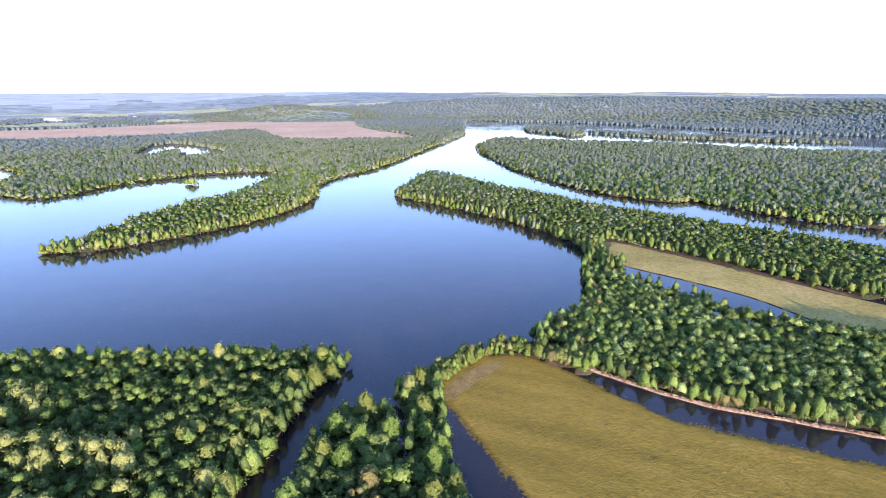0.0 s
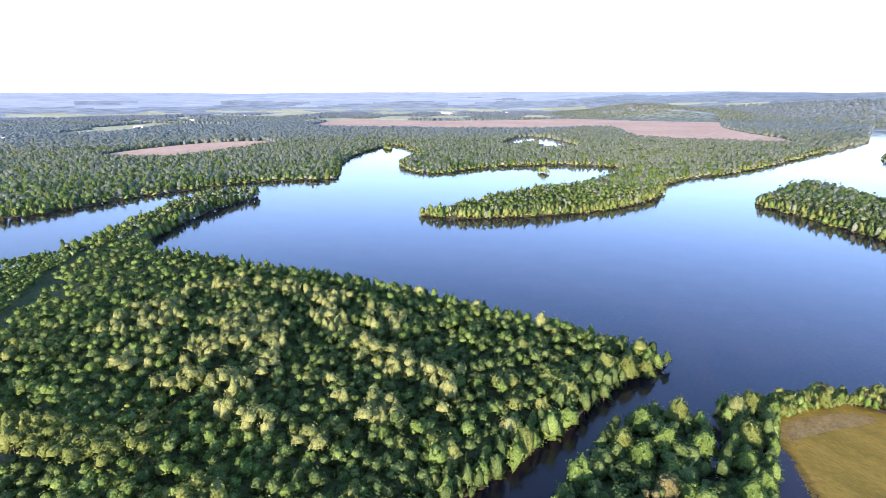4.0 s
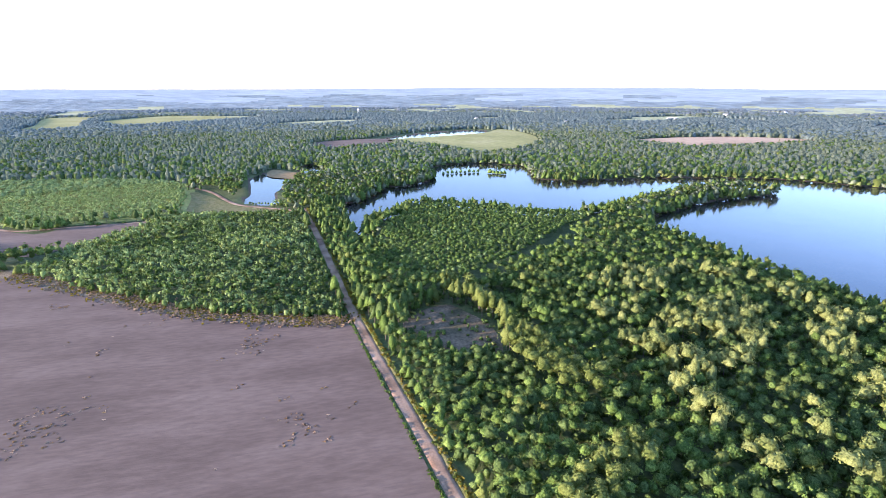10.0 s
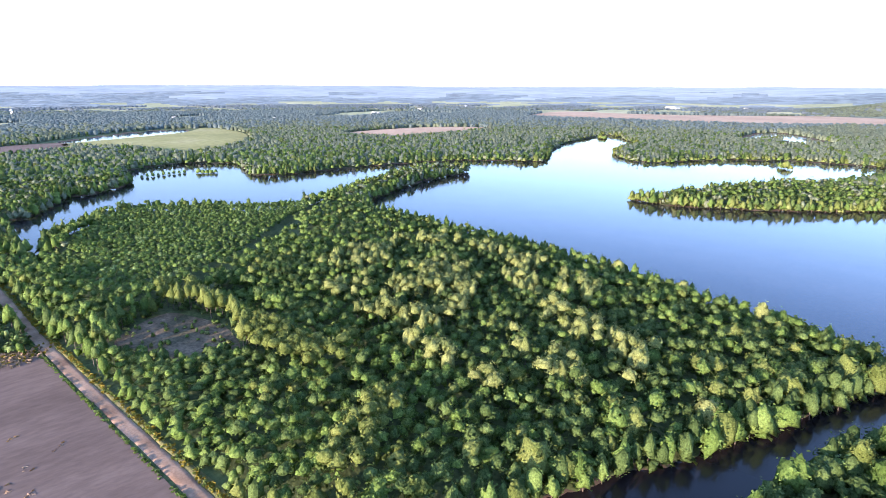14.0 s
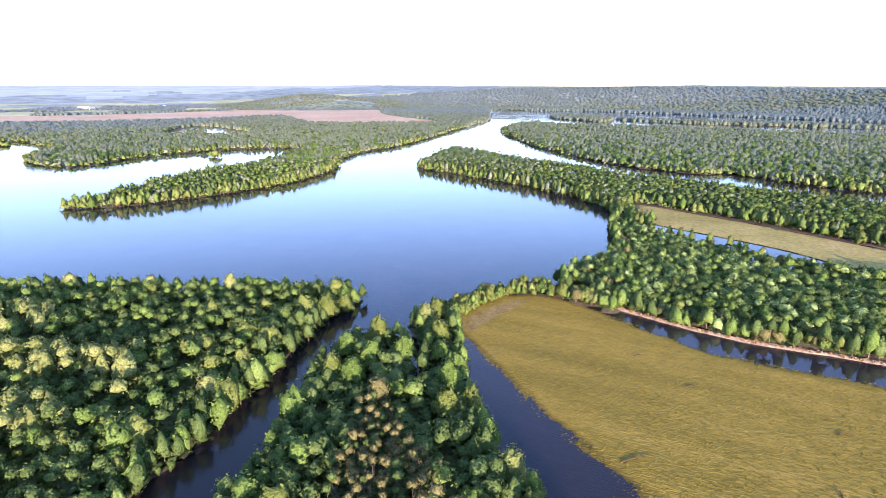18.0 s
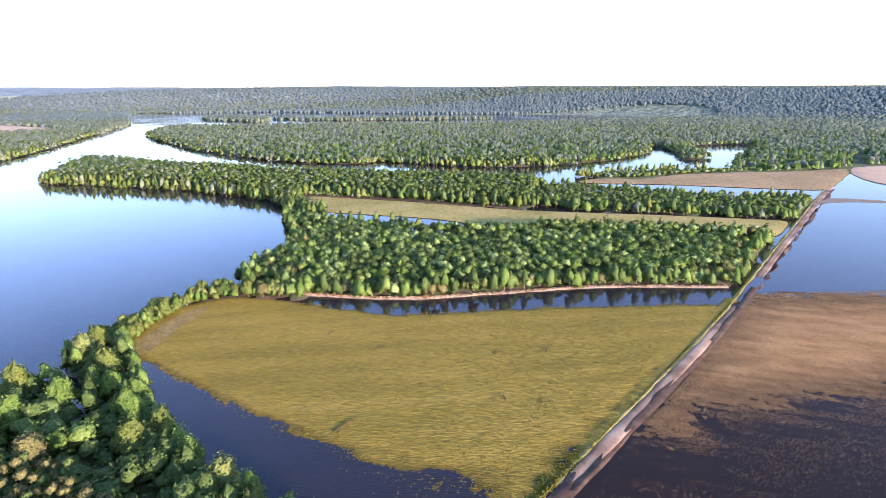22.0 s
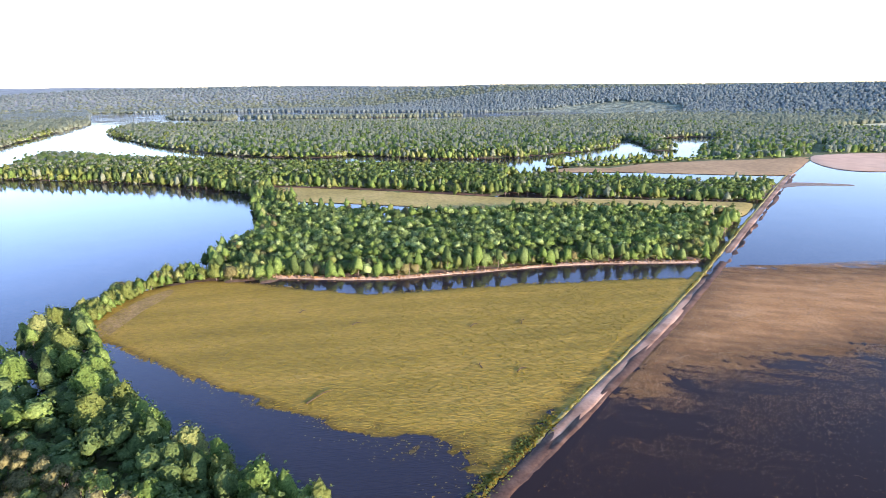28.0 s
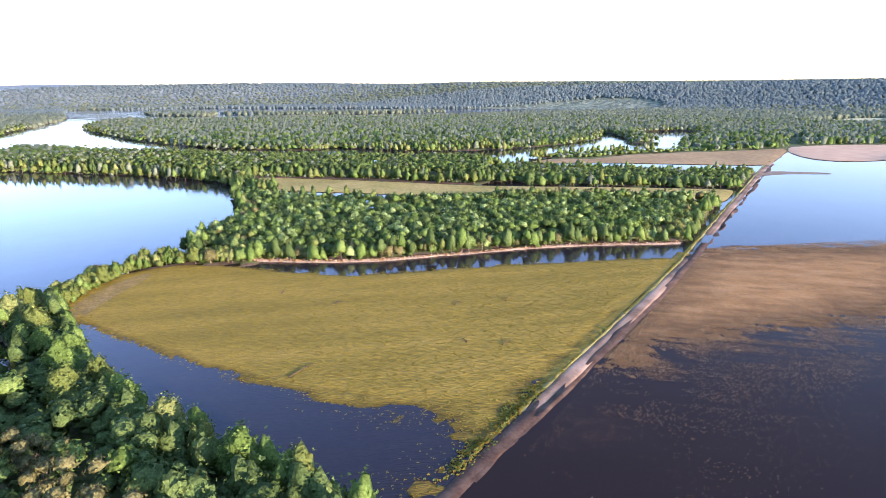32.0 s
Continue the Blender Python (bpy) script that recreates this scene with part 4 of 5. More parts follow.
def stand(q, rng):
    """Kind of leaf, height and crown width of the trees at q."""
    k = len(q)
    patch, fleck = soft_noise(q, 45, 61), soft_noise(q, 14, 62)
    u = rng.random(k)
    kind = np.where(u < 0.42 + 0.4 * (patch - 0.5), 1, 2)
    kind = np.where((rng.random(k) < 0.10 + 0.25 * (fleck - 0.6)), 3, kind)
    high = 8.4 + 5.2 * rng.random(k) ** 1.4 + 3 * (patch - 0.5)
    wide = 1.9 + 1.3 * rng.random(k) ** 1.3
    # sunlit water edge of the woods, painted with lighter leaf kinds
    shore = (land_depth(q) < 9) & (q[:, 1] > 300)
    kind = np.where(shore & (rng.random(k) < 0.42), np.where(rng.random(k) < 0.7, 3, 4), kind)
    pale = within(q, PALE_STAND)
    tall = pale & (soft_noise(q, 15, 66) + 0.35 * soft_noise(q, 6, 67) + 0.25 * rng.random(k) > 0.86)
    kind = np.where(pale & (rng.random(k) < 0.5), 1, kind)
    kind = np.where(tall, 4, kind)
    high = np.where(tall, 13.5 + 4 * rng.random(k), high)
    wide = np.where(tall, 2.6 + 0.9 * rng.random(k), wide)
    plant = within(q, PLANTATION)
    kind = np.where(plant, np.where(rng.random(k) < 0.65, 2, np.where(rng.random(k) < 0.85, 1, 8)), kind)
    high = np.where(plant, 7.2 + rng.random(k), high)
    wide = np.where(plant, 1.9 + 0.3 * rng.random(k), wide)
    young = within(q, YOUNG_WOOD)
    kind = np.where(young, np.where(rng.random(k) < 0.2, 4, 8), kind)
    high = np.where(young, 6.0 + 1.3 * rng.random(k), high)
    row = (line_distance(q, YELLOW_ROW) < 7.5) | (line_distance(q, YELLOW_END) < 5)
    kind = np.where(row, 3, kind)
    high = np.where(row, 13.5 + 2.5 * rng.random(k), high)
    wide = np.where(row, 2.6 + 0.8 * rng.random(k), wide)
    bush = within(q, BUSH_ROW)
    kind = np.where(bush, np.where(rng.random(k) < 0.75, 3, 4), kind)
    high = np.where(bush, 5.5 + 3 * rng.random(k), high)
    mid = within(q, MID_WOOD)
    edge = mid & (land_depth(q) < 10)
    kind = np.where(mid, np.where(rng.random(k) < 0.9 * soft_noise(q, 16, 64) - 0.1, 1, np.where(rng.random(k) < 0.36, 8, 2)), kind)
    kind = np.where(edge & (q[:, 1] < 240) & (rng.random(k) < 0.45), 3, kind)
    kind = np.where(edge & (rng.random(k) < 0.16), 5, kind)
    high = np.where(mid, 6.6 + 3.6 * rng.random(k), high)
    wide = np.where(mid, 1.9 + 1.9 * rng.random(k), wide)
    high = np.where(edge & (q[:, 1] < 230), 5 + 3 * rng.random(k), high)
    rear = mid & (line_distance(q, np.array([(318, 167), (296, 192), (258, 222), (230, 240), (204, 252), (176, 264), (152, 278)], float)) < 13)
    high = np.where(rear, 9.4 + 2.8 * rng.random(k), high)
    strip = within(q, STRIP)
    brown = strip & (np.hypot(q[:, 0] + 1, q[:, 1] - 86) < 9)
    # mostly dark leaves, putting the strip's deep shade into leaf colour
    kind = np.where(strip, np.where(rng.random(k) < 0.88, 1, 2), kind)
    kind = np.where(brown & (rng.random(k) < 0.92), 5, kind)
    wide_strip = 2.9 + 1.7 * rng.random(k)
    high = np.where(strip, np.where(q[:, 1] > 125, 6.5 + 3.5 * rng.random(k), 7.5 + 4.0 * rng.random(k)), high)
    high = np.where(strip & (q[:, 0] > 9), 9.5 + 4 * rng.random(k), high)
    wide = np.where(strip, wide_strip, wide)
    wide = np.where((np.hypot(q[:, 0], q[:, 1]) < 120) & (q[:, 0] > 0), np.maximum(wide, 2.7), wide)
    high = np.where(brown, 13.5 + 2 * rng.random(k), high)
    wide = np.where(brown, 1.7 + 0.5 * rng.random(k), wide)
    line = within(q, TREE_LINE) | within(q, ROW_RIGHT)
    kind = np.where(line & (kind != 3) & (rng.random(k) < 0.5), 1, kind)
    high = np.where(line, 10.0 + 3.0 * rng.random(k), high)
    high = np.where(within(q, ROW_RIGHT), 5.5 + 2.5 * rng.random(k), high)
    high = np.where(within(q, LAKE_BAR), np.where(q[:, 0] < 585, 3.0 + 2.0 * rng.random(k), 7 + 4 * rng.random(k)), high)
    wide = np.where(line, 2.0 + 1.2 * rng.random(k), wide)
    slough = (q[:, 0] > -100) & (q[:, 0] < -36) & (q[:, 1] < 226)
    big = slough & (rng.random(k) < 0.10)
    wide = np.where(big, 3.4 + 1.5 * rng.random(k), wide)
    high = np.where(big, 11 + 3 * rng.random(k), high)
    kind = np.where(big, np.where(rng.random(k) < 0.6, 3, 2), np.where(slough & (rng.random(k) < 0.5), 1, kind))
    scrub = line_distance(q, PLOUGH_MARGIN) < 9
    high = np.where(scrub, 4 + 3 * rng.random(k), high)
    sparse = depth_inside(q, np.array([(-245, 10), (-255, 60), (-190, 60), (-120, 20), (-180, 0)], float), 30) > 0
    high = np.where(sparse & ~row, high * 0.5, high)
    roadside = within(q, ROADSIDE)
    high = np.where(roadside, 4.6 + 3.0 * rng.random(k) + 3.0 * (soft_noise(q, 25, 68) - 0.3), high)
    wide = np.where(roadside, 1.5 + 1.1 * rng.random(k), wide)
    kind = np.where(roadside & (rng.random(k) < 0.9 * soft_noise(q, 30, 69)), 8, kind)
    cove = np.hypot(q[:, 0] + 345, q[:, 1] + 32) < 30
    high = np.where(cove, 5.5 + rng.random(k), high)
    wide = np.where((land_depth(q) < 6) & ~bush & ~plant, 1.15 * wide, wide)
    return kind, 0.9 * high, wide


def woods(name, label, q, kind, high, wide, shapes, seed, trunk=True):
    """One joined stand of trees, each with its own turn, size and leaf."""
    rng = np.random.default_rng(seed)
    zg = np.maximum(ground_height(q), -0.4) if len(q) else q
    half = len(shapes) // 2                     # the second half are leafy to the foot, for the edges of a stand
    pick = rng.integers(0, half, len(q)) + np.where(at_edge(q) | ((kind == 4) & (rng.random(len(q)) < 0.5)), half, 0)
    V, F, M, N = [], [], [], []
    count = 0
    for i, shape in enumerate(shapes):
        s = np.where(pick == i)[0]
        if not len(s):
            continue
        a = rng.uniform(0, 6.283, len(s))
        ca, sa_ = np.cos(a)[:, None], np.sin(a)[:, None]
        leafy = i >= half
        parts = [(shape, kind[s])]
        if trunk and leafy:
            parts.append((trunk_cards(), np.zeros(len(s), int)))
        for piece, mt in parts:
            p, f, nm = piece
            x, y, z = p[None, :, 0], p[None, :, 1], p[None, :, 2]
            w, h = wide[s][:, None], (high[s] / 1.75)[:, None]
            vx = (x * ca - y * sa_) * w + q[s, 0][:, None]
            vy = (x * sa_ + y * ca) * w + q[s, 1][:, None]
            deep = (1.85 if leafy else 1.45) * w           # crowns as deep as they are wide, at the stem's top
            flat = np.minimum(h, deep) if piece is shape else h
            vz = high[s][:, None] - (1.75 - z) * flat + zg[s][:, None]
            V.append(np.stack([vx, vy, vz], -1).reshape(-1, 3))
            F.append((f[None] + count + len(p) * np.arange(len(s))[:, None, None]).reshape(-1, f.shape[1]))
            count += len(s) * len(p)
            M.append(np.repeat(mt, len(f)))
            N.append(np.stack([nm[None, :, 0] * ca - nm[None, :, 1] * sa_, nm[None, :, 0] * sa_ + nm[None, :, 1] * ca, np.broadcast_to(nm[None, :, 2], (len(s), len(nm)))], -1).reshape(-1, 3))
    if not V:
        return None
    V, F, M, N = np.concatenate(V), np.concatenate(F), np.concatenate(M), np.concatenate(N)
    me = mesh_of(name, V, F, LEAF, M, True, N)
    return tagged(new(name, me), label, "trees", kind="stuff")


MID_SHAPES = [crown_shape(100 + i, 2, 78, 0.20, 8 + i % 3, i > 3, 0.0, 0.08 + 0.09 * (i % 2), 0.34) for i in range(8)]
SECOND_SHAPES = [crown_shape(150 + i, 2, 24, 0.33, 7, i > 3, 0.1, 0.05) for i in range(8)]
YOUNG_SHAPES = [crown_shape(180 + i, 1, 16, 0.44, 6, i > 3, 0.0, 0.1) for i in range(8)]
THIRD_SHAPES = [far_crown(200 + i, 4, 1.3) for i in range(6)] + [in_triangles(crown_shape(210 + i, 1, 9, 0.6, 6, True, 0.5, 0.1)) for i in range(6)]
HILL_SHAPES = [far_crown(320 + i, 3, 2.2) for i in range(8)]
FAR_SHAPES = [far_crown(300 + i, 3, 1.3) for i in range(8)]

# single trees that the camera passes nearest: the flooded strip, the bushes at the field's corner, both banks of the slough
rng = np.random.default_rng(7)
near = scatter(0, 330, 4.0, 11)
near = near[~(within(near, STRIP) & (rng.random(len(near)) < 0.45))]
near = near[~keep_out(near) & ~within(near, BROWN_STAND) & ~within(near, PLANTATION) & ~within(near, ROADSIDE)]
kn, hn, wn_ = stand(near, rng)
single = within(near, STRIP) | within(near, BUSH_ROW) | (within(near, MID_WOOD) & (land_depth(near) < 7) & (near[:, 1] < 232)) \
    | ((near[:, 0] > -84) & (near[:, 0] < -40) & (near[:, 1] > 130))
order = np.where(single)[0]
order = order[np.argsort(np.hypot(near[order, 0], near[order, 1]))][:85]
single[:] = False
single[order] = True
NAMES = {1: ("dark green leafy tree in the flooded strip", "tree"), 2: ("fresh green leafy tree beside the flood water", "tree"),
         3: ("yellow-green sunlit tree at the water's edge", "tree"), 4: ("pale olive tree in new leaf", "tree"), 8: ("bright fresh green tree on the ditch bank", "tree"), 5: ("brownish budding tree in the flooded wood", "tree")}


def trunk_mesh(seed):
    r = np.random.default_rng(seed)
    v, f = [], []

    def limb(a, b, r0, r1, sides=5):
        a, b = np.array(a, float), np.array(b, float)
        d = (b - a) / np.linalg.norm(b - a)
        u = np.cross(d, (0.3, 1, 0.2))
        u /= np.linalg.norm(u)
        w = np.cross(d, u)
        o = len(v)
        for c, rad in ((a, r0), (b, r1)):
            for s in range(sides):
                t = 6.283 * s / sides
                v.append(c + rad * (u * math.cos(t) + w * math.sin(t)))
        for s in range(sides):
            f.append((o + s, o + (s + 1) % sides, o + sides + (s + 1) % sides, o + sides + s))

    limb((0, 0, -0.15), (0.03, 0.02, 0.55), 0.075, 0.055)
    limb((0.03, 0.02, 0.55), (0.0, 0.05, 1.2), 0.055, 0.02)
    for i in range(5):
        a = 1.257 * i + r.uniform(-0.4, 0.4)
        z = r.uniform(0.4, 0.8)
        limb((0.02, 0.02, z), (0.55 * math.cos(a), 0.55 * math.sin(a), z + r.uniform(0.25, 0.5)), 0.035, 0.01, 4)
    return np.array(v), np.array(f)


TRUNKS = [mesh_of("trunk", *trunk_mesh(i), [LEAF[0]]) for i in range(4)]
CROWNS, SMALL_CROWNS = {}, {}
for kd in (1, 2, 3, 4, 5, 8):
    for i in range(4):
        for store, n, count, leaf, lobes in ((CROWNS, 6, 620, 0.115, 26), (SMALL_CROWNS, 3, 160, 0.19, 12)):
            c, f, soft = crown_shape(400 + 10 * kd + i, n, count, leaf, lobes, i > 1, 0.0, 0.1, 0.5, 0.40)
            store[kd, i] = mesh_of("crown", c, f, [LEAF[kd]], None, True, soft)
zs = np.maximum(ground_height(near), -0.3)
for s in order:
    i = int(rng.integers(2, 4))
    tree = new("tree")
    tree.matrix_basis = Matrix.LocRotScale((near[s, 0], near[s, 1], zs[s]), Euler((0, 0, rng.uniform(0, 6.283))), (wn_[s], wn_[s], hn[s] / 1.75))
    tagged(tree, *NAMES[int(kn[s])], group="trees by the flooded field")
    for nm, me in (("trunk", TRUNKS[i]), ("crown", (CROWNS if near[s, 0] < 42 and near[s, 0] > -44 and near[s, 1] < 225 else SMALL_CROWNS)[int(kn[s]), i])):
        o = new(nm, me)
        o.parent = tree
        if nm == "crown":
            deep = min(1.0, 1.85 * wn_[s] / (hn[s] / 1.75))
            o.matrix_basis = Matrix.LocRotScale((0, 0, 1.75 * (1 - deep)), None, (1, 1, deep))

REGIONS = [("plantation", PLANTATION, "dense young plantation of even bright green trees"), ("young_wood", YOUNG_WOOD, "pale green young trees planted in rows"),
           ("mid_wood", MID_WOOD, "leafy green wood between ditch and grass field"), ("tree_line", TREE_LINE, "long green belt of trees reaching into the lake"),
           ("tree_row", ROW_RIGHT, "open row of small trees along the grass field")]


def plant(q, kind, high, wide, shapes, seed, rest_name, rest_label, trunk=True):
    left = np.ones(len(q), bool)
    for nm, poly, lab in REGIONS:
        s = within(q, poly) & left
        if s.any():
            woods(nm, lab, q[s], kind[s], high[s], wide[s], shapes, seed, trunk)
            left &= ~s
    woods(rest_name, rest_label, q[left], kind[left], high[left], wide[left], shapes, seed + 1, trunk)


rest = ~single
plant(near[rest], kn[rest], hn[rest], wn_[rest], MID_SHAPES, 21, "forest", "dense mixed green forest with pale tall crowns")
q = scatter(330, 640, 4.9, 13)
q = q[~keep_out(q) & ~within(q, PLANTATION) & ~within(q, YOUNG_WOOD) & ~within(q, ROADSIDE)]
kd, hi_, wi = stand(q, rng)
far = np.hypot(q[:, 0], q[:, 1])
# farther trees take the haze-tinted leaf, kind 6, more often
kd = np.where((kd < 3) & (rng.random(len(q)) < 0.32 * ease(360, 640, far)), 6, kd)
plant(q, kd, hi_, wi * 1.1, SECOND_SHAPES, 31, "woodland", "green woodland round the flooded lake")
q = scatter(640, 1250, 6.9, 14)
q = q[~keep_out(q)]
kd, hi_, wi = stand(q, rng)
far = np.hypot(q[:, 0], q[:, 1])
# haze put into leaf colour: share of kind 6 grows with distance
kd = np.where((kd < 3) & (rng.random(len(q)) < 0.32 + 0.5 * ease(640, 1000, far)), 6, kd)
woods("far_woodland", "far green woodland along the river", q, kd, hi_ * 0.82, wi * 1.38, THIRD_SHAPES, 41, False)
q = scatter(1250, 2100, 11.6, 15)
q = q[~keep_out(q) & ~far_field(q)]
k = len(q)
# haze-coloured leaves, kind 6 giving way to greyer 7 farther out
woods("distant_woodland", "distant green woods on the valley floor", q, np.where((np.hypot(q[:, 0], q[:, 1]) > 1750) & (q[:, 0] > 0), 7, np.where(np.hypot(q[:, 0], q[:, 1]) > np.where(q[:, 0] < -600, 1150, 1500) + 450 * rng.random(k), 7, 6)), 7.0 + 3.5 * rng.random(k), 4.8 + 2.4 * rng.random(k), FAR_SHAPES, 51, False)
q = scatter(2100, 2700, 17.5, 16)
q = q[~keep_out(q) & ~far_field(q)]
k = len(q)
# haze painted in the leaves: kinds 6, 7, then the bluest, 9
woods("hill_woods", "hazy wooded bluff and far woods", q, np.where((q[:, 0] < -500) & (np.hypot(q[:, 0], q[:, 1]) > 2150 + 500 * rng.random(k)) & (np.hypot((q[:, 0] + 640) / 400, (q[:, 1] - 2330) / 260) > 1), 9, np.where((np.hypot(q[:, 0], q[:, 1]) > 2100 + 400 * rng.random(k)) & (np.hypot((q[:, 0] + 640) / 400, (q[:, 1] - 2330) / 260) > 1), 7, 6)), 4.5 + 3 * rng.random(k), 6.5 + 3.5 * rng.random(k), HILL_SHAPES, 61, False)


def rows_of(poly, gap, step, turn, seed, jitter=0.22):
    """Trees planted in rows inside an outline."""
    r = np.random.default_rng(seed)
    p = np.array(poly, float)
    c = p.mean(0)
    reach = np.abs(p - c).max() * 1.5
    u, v = np.meshgrid(np.arange(-reach, reach, gap), np.arange(-reach, reach, step), indexing="ij")
    u, v = u.ravel() + r.normal(0, jitter * gap, u.size), v.ravel() + r.normal(0, jitter * step, v.size)
    a = radians(turn)
    g = np.c_[c[0] + u * math.cos(a) - v * math.sin(a), c[1] + u * math.sin(a) + v * math.cos(a)]
    return g[within(g, poly) & ~keep_out(g)]


q = rows_of(PLANTATION, 4.0, 3.7, 38, 91, 0.2)
kd, hi_, wi = stand(q, rng)
woods("plantation", "dense young plantation of even bright green trees", q, kd, hi_, wi, SECOND_SHAPES, 92)
q = rows_of(YOUNG_WOOD, 5.8, 3.4, 12, 93, 0.13)
kd, hi_, wi = stand(q, rng)
woods("young_wood", "pale green young trees planted in rows", q, np.where(kd == 1, 2, kd), hi_ * 0.8, wi * 0.85, YOUNG_SHAPES, 94)
q = rows_of(ROADSIDE, 3.3, 3.3, 24, 95, 0.42)
kd, hi_, wi = stand(q, rng)
woods("young_wood", "dense fresh green thicket beside the farm road", q, kd, hi_, wi, YOUNG_SHAPES, 96)
r2 = np.random.default_rng(97)
q = rows_of(STRIP, 3.6, 3.6, 20, 98, 0.4)
k = len(q)
# dark leaf kind imitates the shaded layer under the strip's crowns
woods("undergrowth", "dark leafy undergrowth of the flooded strip", q, np.where(r2.random(k) < 0.97, 1, 2), 3.4 + 2.5 * r2.random(k), 2.1 + 1.0 * r2.random(k), SECOND_SHAPES, 99)
q = scatter(120, 330, 5.0, 17, -125, -8)
q = q[~keep_out(q) & ~within(q, PLANTATION) & ~within(q, ROADSIDE) & ~within(q, STRIP)]
k = len(q)
woods("undergrowth", "dark green undergrowth on the forest floor", q, np.where(r2.random(k) < 0.6, 1, 2), 3.0 + 3.0 * r2.random(k), 2.0 + 1.0 * r2.random(k), [crown_shape(190 + i, 1, 3, 0.7, 4, True) for i in range(4)], 104, False)


# ---- smaller things ----
def scatter_clumps(name, label, category, q, z, size, tall, shapes, mats, seed):
    """Tufts, stalks and the like: small crossed blades joined into one."""
    rng = np.random.default_rng(seed)
    V, M = [], []
    pick = rng.integers(0, len(shapes), len(q))
    which = rng.integers(0, len(mats), len(q))
    for i, p in enumerate(shapes):
        s = np.where(pick == i)[0]
        if not len(s):
            continue
        a = rng.uniform(0, 6.283, len(s))
        c, sn = np.cos(a)[:, None, None], np.sin(a)[:, None, None]
        w, h = size[s][:, None, None], tall[s][:, None, None]
        x, y, zz = p[None, :, :, 0], p[None, :, :, 1], p[None, :, :, 2]
        V.append(np.stack([(x * c - y * sn) * w + q[s, 0][:, None, None], (x * sn + y * c) * w + q[s, 1][:, None, None], zz * h + z[s][:, None, None]], -1).reshape(-1, 3))
        M.append(np.repeat(which[s], p.shape[0]))
    V, M = np.concatenate(V), np.concatenate(M)
    return tagged(new(name, mesh_of(name, V, np.arange(len(V)).reshape(-1, 4), mats, M)), label, category, kind="stuff")


def tuft_shape(seed, blades=3):
    r = np.random.default_rng(seed)
    out = []
    for i in range(blades):
        a = math.pi * i / blades + r.uniform(-0.3, 0.3)
        c, s_ = math.cos(a), math.sin(a)
        lean = r.uniform(-0.25, 0.25, 2)
        out.append([(-0.5 * c, -0.5 * s_, -0.2), (0.5 * c, 0.5 * s_, -0.2), (0.55 * c + lean[0], 0.55 * s_ + lean[1], r.uniform(0.6, 1.0)), (-0.5 * c + lean[0], -0.5 * s_ + lean[1], r.uniform(0.6, 1.0))])
    return np.array(out)


TUFTS = [tuft_shape(i) for i in range(6)]
BLADES = [tuft_shape(40 + i, 1) for i in range(6)]
PAIRS = [tuft_shape(20 + i, 2) for i in range(6)]
CROP_LEAF = material("crop_tuft", ((0.150, 0.120, 0.014), (0.195, 0.154, 0.020), (0.245, 0.190, 0.030)), 0.06, 0.8, translucent=0.2, tree_random="island")
STRAW = material("stubble_stalk", ((0.17, 0.095, 0.036), (0.24, 0.140, 0.054), (0.31, 0.190, 0.080)), 0.1, 0.8, translucent=0.15, tree_random="island")
STUBBLE_TIP = material("pale_stubble", ((0.21, 0.150, 0.100), (0.30, 0.225, 0.155)), 0.3, 0.85, tree_random="island")
REED = material("dry_reed", ((0.30, 0.20, 0.13), (0.38, 0.27, 0.18)), 0.2, 0.9, tree_random="island")


def box_points(x0, y0, x1, y1, count, seed):
    r = np.random.default_rng(seed)
    return np.c_[r.uniform(x0, x1, count), r.uniform(y0, y1, count)]


rng = np.random.default_rng(70)
q = box_points(-30, 40, 230, 250, 60000, 71)
cr_, sr_ = math.cos(radians(-25)), math.sin(radians(-25))          # drilled in rows along the ditch
u, v = q[:, 0] * cr_ + q[:, 1] * sr_, -q[:, 0] * sr_ + q[:, 1] * cr_
v = np.round(v / 1.7) * 1.7 + rng.normal(0, 0.75, len(v))
q = np.c_[u * cr_ - v * sr_, u * sr_ + v * cr_]
q = q[(depth_inside(q, np.array(GREEN_FIELD, float), 40) > 0.5 + 5 * rng.random(len(q)) ** 2) & (line_distance(q, ROAD_LINE) > 3)]
z = green_height(q)
s = z > -0.01 - 0.22 * rng.random(len(q)) ** 2
q, z = q[s], np.maximum(z[s], -0.04)
k = len(q)
scatter_clumps("crop", "low yellow-green crop tufts, thinning out in the flood", "crop", q, z, rng.uniform(0.25, 0.55, k), rng.uniform(0.06, 0.18, k), PAIRS, [CROP_LEAF], 72)
q = box_points(62, 5, 345, 125, 620000, 73)
q = q[(depth_inside(q, np.array(BROWN_R, float), 40) > 0.5) & (line_distance(q, ROAD_LINE) > 3)]
z = brown_height(q)
dd = depth_inside(q, BROWN_RIM, 90)
thin = np.where(dd > 6, 0.16, np.exp(np.minimum(dd, 0) / 13) + 0.005)
s = (rng.random(len(q)) < thin * np.clip(3.4 * row_noise(q, 16, 1.8, 74) * soft_noise(q, 9, 90) - 0.1, 0, 1))
q, z = q[s], z[s]
k = len(q)
scatter_clumps("stubble", "brown stubble stalks standing in dark flood water", "stubble", q, np.maximum(z, -0.04), rng.uniform(0.08, 0.24, k), rng.uniform(0.08, 0.22, k), BLADES, [STRAW, STUBBLE_TIP], 75)

# straw drifts on the ploughed field
q = box_points(-380, -260, 20, 20, 26000, 76)
drift = soft_noise(q * (1, 1.0), 26, 77) * soft_noise(q, 6, 78)
